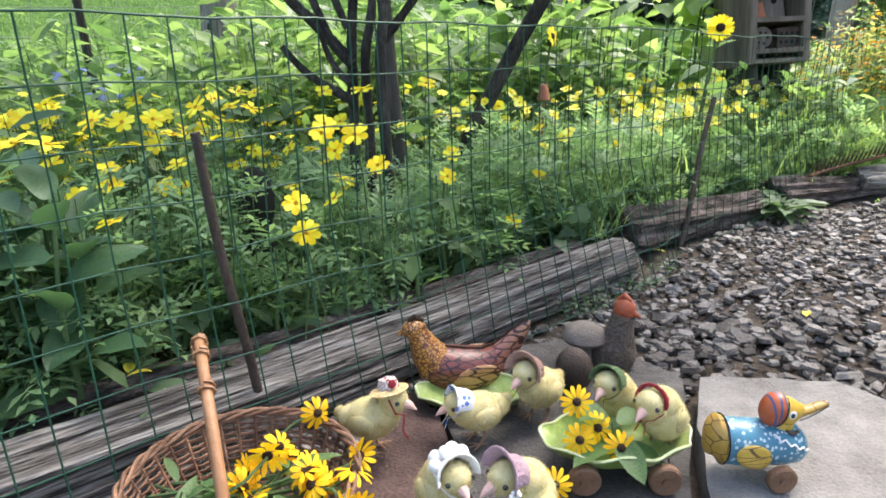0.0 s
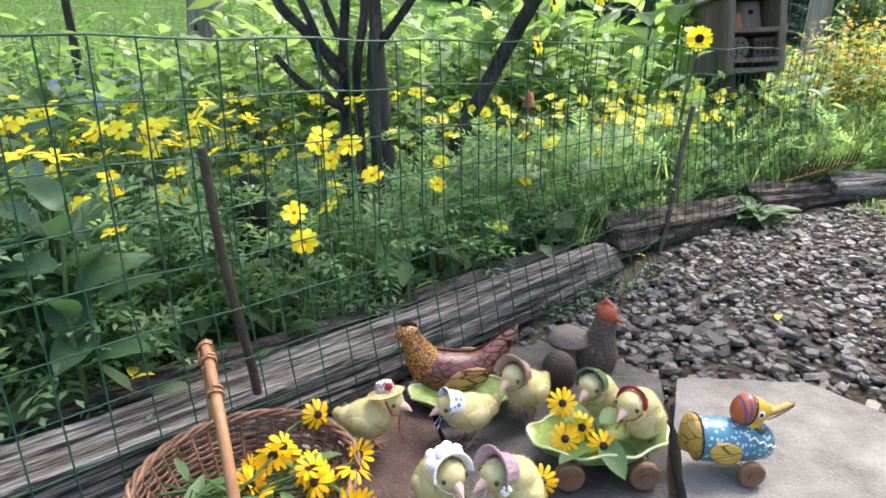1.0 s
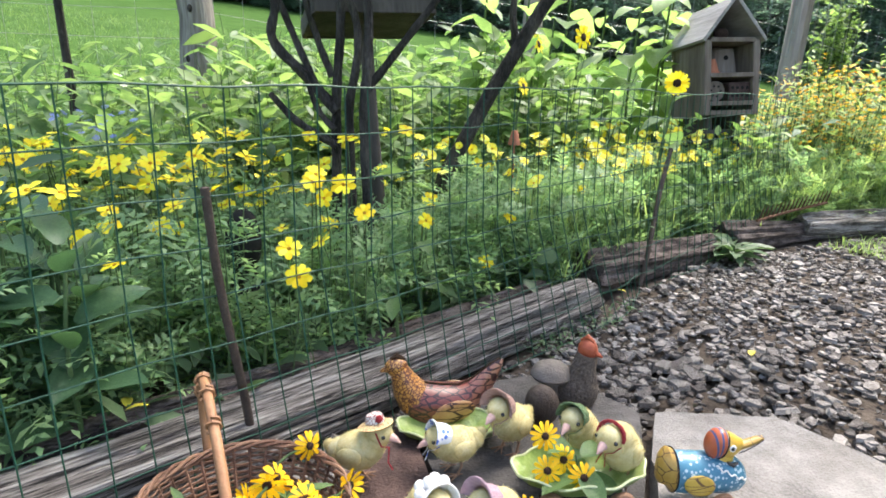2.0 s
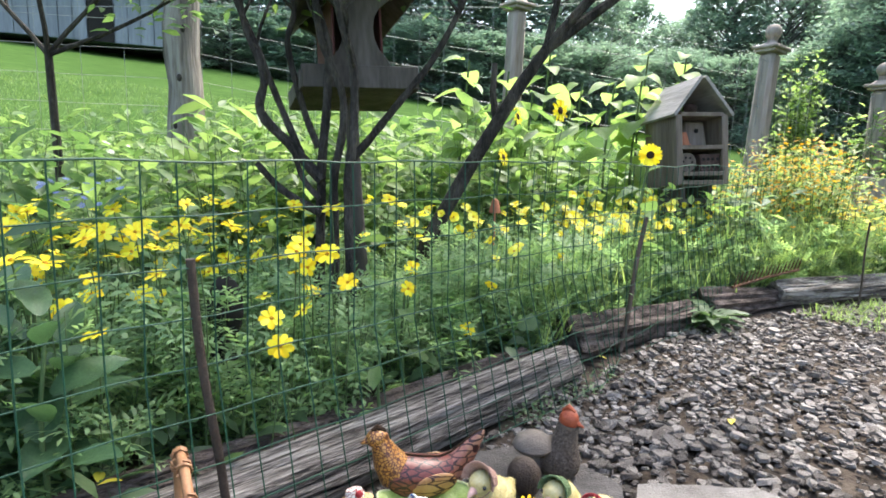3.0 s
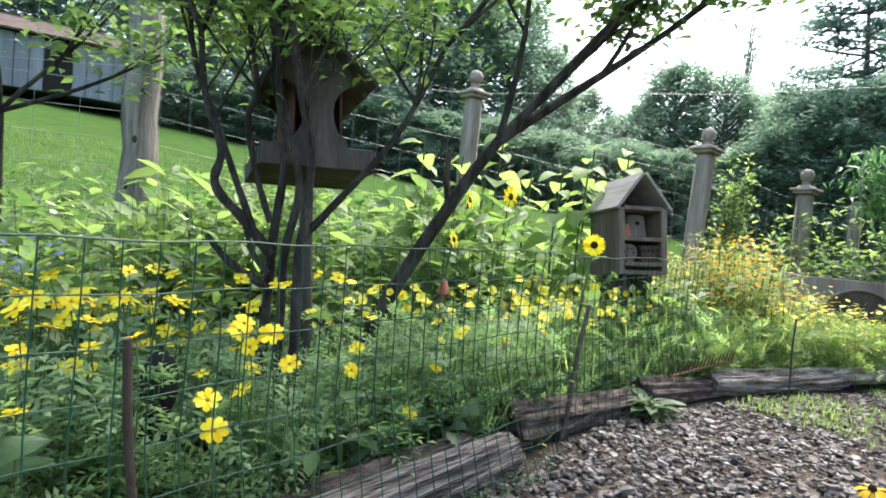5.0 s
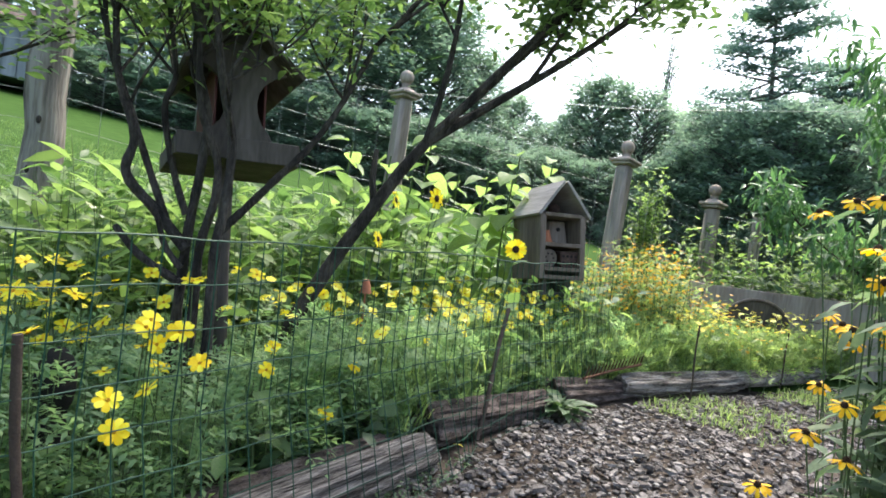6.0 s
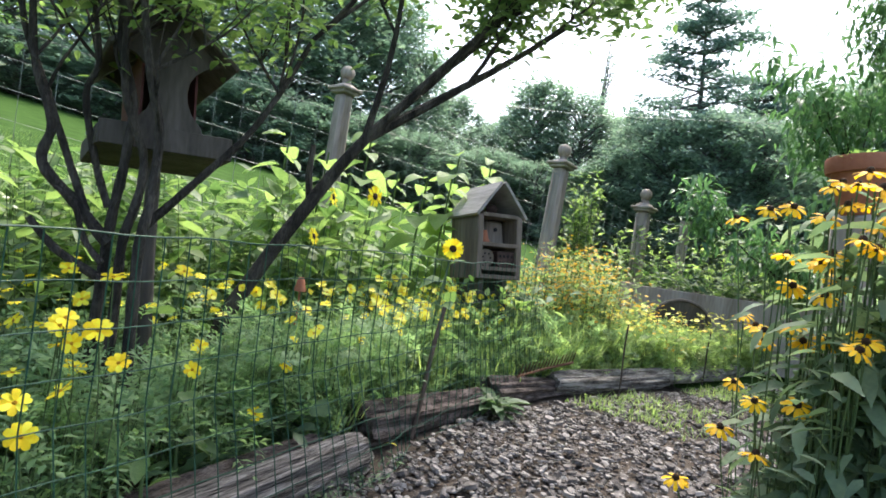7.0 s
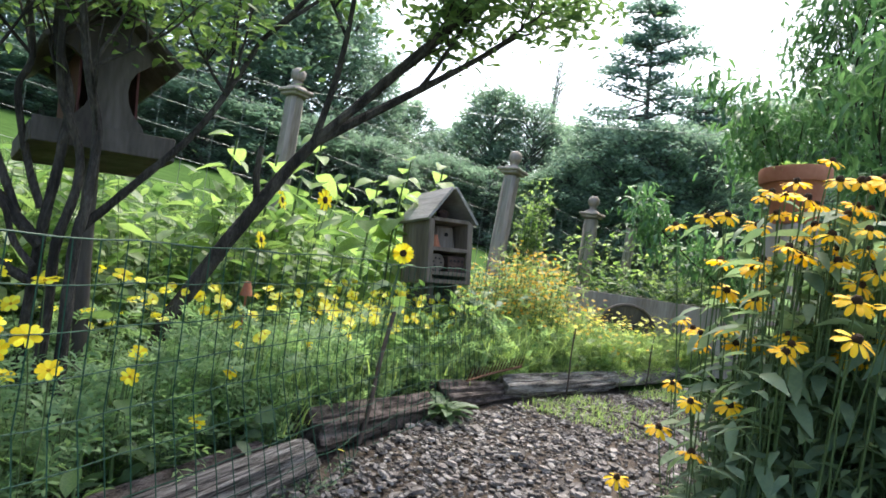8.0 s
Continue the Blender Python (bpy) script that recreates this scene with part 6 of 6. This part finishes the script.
def leaf_dish(name, label, at, rx, ry, depth):
    th = thing(name, label, "dish", at)
    g, n = Geo(), 40
    prof = [(0.02, 0.0), (0.55, 0.001), (0.82, depth * 0.45), (1.0, depth), (1.03, depth), (0.86, depth * 0.36), (0.56, -0.005), (0.02, -0.006)]
    v, f = [], []
    for r, z in prof:
        for k in range(n):
            a = 2 * math.pi * k / n
            w = 1 + 0.03 * math.sin(a * 9) * r + 0.05 * math.sin(a * 2 + 1) * r
            v.append((rx * r * w * math.cos(a), ry * r * w * math.sin(a), z + 0.006 + 0.003 * math.sin(a * 7) * r * r))
    for i in range(len(prof) - 1):
        for k in range(n):
            f.append((i * n + k, i * n + (k + 1) % n, (i + 1) * n + (k + 1) % n, (i + 1) * n + k))
    part("bowl", g.add(v, f), M_LETTUCE, th)
    edge = [(rx * 1.015 * (1 + 0.03 * math.sin(a * 9) + 0.05 * math.sin(a * 2 + 1)) * math.cos(a), ry * 1.015 * (1 + 0.03 * math.sin(a * 9) + 0.05 * math.sin(a * 2 + 1)) * math.sin(a), depth + 0.006 + 0.003 * math.sin(a * 7)) for a in np.linspace(0, 6.2832, 61)]
    part("rim", Geo().tube(edge, 0.002, 6, caps=False), M_PALEGREEN, th, "paler rolled rim")
    return th


leaf_dish("leaf_dish", "green glazed lettuce-leaf dish under the tin hen", Matrix.Translation((0.048, 0.826, Z1)), 0.086, 0.05, 0.022)
cart = leaf_dish("leaf_cart", "green leaf-shaped toy cart on wooden wheels", Matrix.Translation(CART + Vector((0, 0, 0.02))), 0.092, 0.056, 0.026)
WHEEL = Geo().lathe([(0.003, -0.006), (0.018, -0.006), (0.0205, -0.004), (0.0205, 0.004), (0.018, 0.006), (0.006, 0.006), (0.006, 0.009), (0.002, 0.009)], 22).mesh("wheel", material("turned_wood", [(0.11, 0.058, 0.032), (0.2, 0.11, 0.065)], 40, 0.6))
for sx in (-1, 1):
    for sy in (-1, 1):
        part("wheel", WHEEL, None, cart, "brown wooden wheel", at=Matrix.Translation((sx * 0.05, sy * 0.05, 0.0)) @ Matrix.Rotation(radians(90 * -sy), 4, "X") @ Matrix.Rotation(radians(180 if sy > 0 else 0), 4, "X"))

M_DUCKBLUE = dots("blue_tin_with_white_flowers", [(0.035, 0.13, 0.20), (0.07, 0.215, 0.29)], (0.42, 0.5, 0.52), 150, 0.33, None)
M_DUCKYELLOW = material("yellow_tin", [(0.42, 0.24, 0.03), (0.58, 0.38, 0.06)], 30, 0.35, 0.1, spec=0.5)
M_DUCKRED = material("orange_red_tin", [(0.17, 0.038, 0.02), (0.24, 0.055, 0.026), (0.32, 0.085, 0.035)], 60, 0.45, 0.2)
M_DUCKWING = dots("yellow_feathered_tin", [(0.40, 0.24, 0.03), (0.52, 0.36, 0.06)], (0.12, 0.06, 0.02), 75, 0.05, True, 0.35, (0.35, 1, 1.3))
M_DUCKOCHRE = dots("ochre_outlined_tin", [(0.30, 0.16, 0.03), (0.44, 0.28, 0.06)], (0.10, 0.05, 0.02), 55, 0.035, True)
M_DUCKCAP = dots("red_and_blue_striped_tin", [(0.30, 0.05, 0.02), (0.42, 0.10, 0.03)], (0.05, 0.06, 0.14), 60, 0.10, True, 0.4, (1.5, 0.03, 0.2))
duck = thing("tin_duck", "blue and yellow painted tin duck on wooden wheels", "toy duck", Matrix.Translation((0.415, 0.655, 0.030)) @ Matrix.Rotation(radians(2), 4, "Z") @ Matrix.Scale(0.97, 4))
part("body", loft(Geo(), [(-0.067, 0.055, 0.026, 0.031), (-0.05, 0.053, 0.030, 0.031), (-0.02, 0.051, 0.031, 0.030), (0.012, 0.050, 0.030, 0.0295), (0.030, 0.049, 0.026, 0.026), (0.040, 0.047, 0.018, 0.018), (0.043, 0.046, 0.008, 0.008)]), M_DUCKBLUE, duck, "blue flowered tin body")
part("tail", loft(Geo(), [(-0.089, 0.060, 0.006, 0.016), (-0.084, 0.062, 0.015, 0.026), (-0.076, 0.064, 0.022, 0.030), (-0.0675, 0.057, 0.0265, 0.033)]), M_DUCKOCHRE, duck, "ochre tin tail with dark outline")
part("tail_seam", Geo().tube([(-0.0672, 0.0272 * math.cos(k * math.pi / 12), 0.057 + 0.0338 * math.sin(k * math.pi / 12)) for k in range(25)], 0.0012, 5), M_EYE, duck, "dark painted seam")
part("neck", Geo().tube([(0.008, 0, 0.070), (0.012, 0, 0.084)], [0.016, 0.0135], 14), M_DUCKYELLOW, duck)
duck_head = part("head", loft(Geo(), [(-0.010, 0.099, 0.008, 0.012), (-0.002, 0.099, 0.016, 0.020), (0.010, 0.097, 0.018, 0.0215), (0.021, 0.096, 0.015, 0.017), (0.030, 0.096, 0.010, 0.011), (0.034, 0.0962, 0.0085, 0.009)]), M_DUCKYELLOW, duck, "yellow tin head")
part("cap", Geo().ball((0.016, 0.0195, 0.0235), Matrix.Translation((-0.003, 0, 0.099)) @ Matrix.Rotation(radians(16), 4, "Y"), 0, 20, 14), M_DUCKCAP, duck_head, "red and blue striped tin cap")
rim = [Matrix.Translation((-0.003, 0, 0.099)) @ Matrix.Rotation(radians(16), 4, "Y") @ Vector((0.0075, 0.0178 * math.cos(k * math.pi / 10), 0.0214 * math.sin(k * math.pi / 10))) for k in range(21)]
part("cap_stripe", Geo().tube(rim, 0.0012, 5), M_EYE, duck_head, "thin black painted outline")
part("bill", Geo().tube([(0.030, 0, 0.094), (0.043, 0, 0.0965), (0.056, 0, 0.102), (0.066, 0, 0.106)], [0.0105, 0.0085, 0.0075, 0.005], 12, flat=0.72), M_DUCKOCHRE, duck_head, "worn ochre bill")
part("bill_line", Geo().tube([(0.026, -0.0122, 0.089), (0.038, -0.0094, 0.091), (0.052, -0.0082, 0.098), (0.065, -0.0052, 0.1045)], 0.0009, 5), M_EYE, duck_head, "thin dark mouth line")
part("bow", Geo().tube([(0.008, -0.0165, 0.077), (0.016, -0.018, 0.073), (0.024, -0.0165, 0.076)], [0.002, 0.0035, 0.002], 6), M_EYE, duck, "dark painted bow")
collar = [(-0.010 + 0.046 * k / 16, 0.073 - 0.020 * k / 16 + 0.0022 * math.sin(k * 1.6)) for k in range(17)]
for s in (-1, 1):
    line = [Vector((x, s * (0.0302 * math.sqrt(max(0.05, 1 - ((z - 0.050) / 0.030) ** 2)) * (1 - 0.35 * max(0.0, (x - 0.012) / 0.028) ** 2) + 0.0006), z)) for x, z in collar]
    part("collar_line", Geo().tube(line, 0.0012, 6), M_WHITE, duck, "wavy white painted collar")
    part("eye_white", Geo().ball((0.0052, 0.0016, 0.0058), Matrix.Translation((0.0125, s * 0.0175, 0.1))), M_WHITE, duck_head, "white painted eye")
    part("eye", Geo().ball((0.0028, 0.0012, 0.0034), Matrix.Translation((0.0118, s * 0.0188, 0.1))), M_EYE, duck_head)
    w = Geo().ball((0.024, 0.0045, 0.017), Matrix.Translation((-0.036, s * 0.0300, 0.049)) @ Matrix.Rotation(radians(16), 4, "Y"), 0, 16, 10)
    part("wing", w, M_DUCKWING, duck, "yellow painted wing")
    part("wheel", WHEEL, None, duck, "turned wooden wheel", at=Matrix.Translation((0, s * 0.036, 0.019)) @ Matrix.Rotation(radians(90 * -s), 4, "X") @ Matrix.Rotation(radians(180 if s > 0 else 0), 4, "X") @ Matrix.Scale(0.92, 4))


# ---- fallen leaves, grass by the path, shingle ----
M_FALLEN = material("fallen_yellow_leaf", [(0.55, 0.42, 0.03), (0.66, 0.56, 0.08)], 40, 0.6, 0.2)
for x, y, z, r in ((-0.47, 0.80, 0.105, 0.4), (-0.435, 0.80, 0.107, 2.0), (0.62, 1.62, 0.012, 1.0), (0.78, 1.2, 0.014, 2.6)):
    ob = part("fallen_leaf", leaf_mesh("oval", M_FALLEN), None, at=Matrix.Translation((x, y, z)) @ Euler((0.3, 0.2, r)).to_matrix().to_4x4() @ Matrix.Scale(0.032, 4))
    tagged(ob, "small fallen yellow leaf", "leaf", "fallen leaves")
M_BLUEPETAL = material("blue_petal", [(0.12, 0.16, 0.42), (0.22, 0.27, 0.55)], 60, 0.6, 0.0, translucent=0.2, island=0.4)
n = 26
flower_cloud("blue_flowers", "cluster of small blue flowers deep in the bed", M_BLUEPETAL, np.stack([rng.normal(-0.78, 0.05, n), rng.normal(1.45, 0.05, n), rng.uniform(0.46, 0.54, n)], 1), (0.012, 0.022))
M_WHITEPETAL = material("white_petal", [(0.62, 0.62, 0.52), (0.76, 0.76, 0.68)], 60, 0.6, 0.0, translucent=0.2, island=0.4)
n = 22
flower_cloud("white_flowers", "scattered creamy white zinnia flowers", M_WHITEPETAL, np.stack([rng.uniform(-1.3, 0.3, n), rng.uniform(1.9, 2.6, n), rng.uniform(0.5, 0.62, n)], 1), (0.022, 0.036))

n = 1500
x, y = rng.uniform(1.6, 3.4, n), rng.uniform(1.75, 2.75, n)
d = in_bed(x, y)
ok = (d < -0.06) & (d > -0.5 - 0.1 * rng.normal(0, 1, n)) & (np.sin(x * 7) + np.cos(y * 9 + x * 3) > -0.6)
p = np.stack([x[ok], y[ok], terrain(x[ok], y[ok])], 1)
k = len(p)
tagged(new("path_grass", swarm("path_grass", M_GRASS, BLADE, np.repeat(p, 4, 0) + rng.normal(0, 0.012, (k * 4, 3)) * (1, 1, 0), rng.uniform(0, 6.28, k * 4), rng.uniform(0.3, 1.4, k * 4), rng.normal(0, 0.3, k * 4), rng.uniform(0.02, 0.06, k * 4), rng.uniform(0.05, 0.09, k * 4))),
       "thin tufts of grass creeping over the path", "grass", kind="stuff")
n = 26000
x, y = rng.uniform(-7, 6, n), 4.2 + 9 * rng.uniform(0, 1, n) ** 1.6
p = np.stack([x, y, terrain(x, y) - 0.03], 1)
tagged(new("lawn_grass", swarm("lawn_grass", M_LAWNGRASS, BLADE, p, rng.uniform(0, 6.28, n), rng.uniform(0.5, 1.4, n), rng.normal(0, 0.3, n), rng.uniform(0.04, 0.11, n), rng.uniform(0.12, 0.2, n))),
       "short green grass blades of the lawn", "grass", kind="stuff")


def stone_template(seed):
    """A flat angular chip of stone, all triangles."""
    r = random.Random(seed)
    n = 6
    ang = sorted(2 * math.pi * (i + r.uniform(-0.35, 0.35)) / n for i in range(n))
    rad = [r.uniform(0.34, 0.58) for _ in ang]
    v = [(rad[i] * math.cos(a), rad[i] * math.sin(a) * 0.75, -0.12) for i, a in enumerate(ang)]
    v += [(rad[i] * 0.86 * math.cos(a), rad[i] * 0.86 * math.sin(a) * 0.75, 0.07 + r.uniform(-0.03, 0.05)) for i, a in enumerate(ang)]
    f = [(0, i + 1, i) for i in range(1, n - 1)] + [(n, n + i, n + i + 1) for i in range(1, n - 1)]
    for i in range(n):
        j = (i + 1) % n
        f += [(i, j, n + j), (i, n + j, n + i)]
    return v, f


CHIPS = [stone_template(q) for q in range(8)]
SLABS = [(0.56, 0.60, 0.27), (0.18, 0.70, 0.20), (-0.05, 0.62, 0.12)]


def shingle_places(n):
    x, y = rng.uniform(-0.7, 3.5, n), 2.75 - 3.35 * rng.uniform(0, 1, n) ** 1.25
    ok = in_bed(x, y) < -0.03
    for cx, cy, r in SLABS:
        ok &= (x - cx) ** 2 + ((y - cy) * 0.78) ** 2 > r * r
    ok &= rng.uniform(0, 1, n) < np.clip(1.35 - 0.35 * x, 0.25, 1)
    return np.stack([x[ok], y[ok], terrain(x[ok], y[ok])], 1)


path = bpy.data.objects["path_soil"]
p = shingle_places(52000)
near = (p[:, 0] > 0.40) & (p[:, 0] < 0.86) & (p[:, 1] > 0.92) & (p[:, 1] < 1.22)
loose = p[~near]
kind = rng.integers(0, 8, len(loose))
size = np.clip(rng.lognormal(-3.99, 0.47, len(loose)), 0.009, 0.055)
for q in range(8):
    s = kind == q
    k = int(s.sum())
    me = swarm("shingle", M_STONES, CHIPS[q], loose[s] + np.stack([np.zeros(k), np.zeros(k), rng.uniform(-0.012, 0.004, k)], 1), rng.uniform(0, 6.28, k), rng.normal(0, 0.22, k), rng.normal(0, 0.22, k), size[s])
    me.polygons.foreach_set("use_smooth", np.zeros(len(me.polygons), bool))
    tagged(part("shingle", me, None, path), kind="stuff")
meshes = []
for v, f in CHIPS:
    g = Geo().add(v, f)
    meshes.append(g.mesh("stone", M_STONE, False))
for i, (x, y, z) in enumerate(p[near][:460]):
    s = float(np.clip(rng.lognormal(-3.7, 0.42), 0.014, 0.056))
    m = Matrix.Translation((x, y, z + rng.uniform(-0.01, 0.006))) @ Euler((rng.normal(0, 0.2), rng.normal(0, 0.2), rng.uniform(0, 6.28))).to_matrix().to_4x4() @ Matrix.Scale(s, 4)
    part("stone", meshes[i % 8], None, path, at=m)
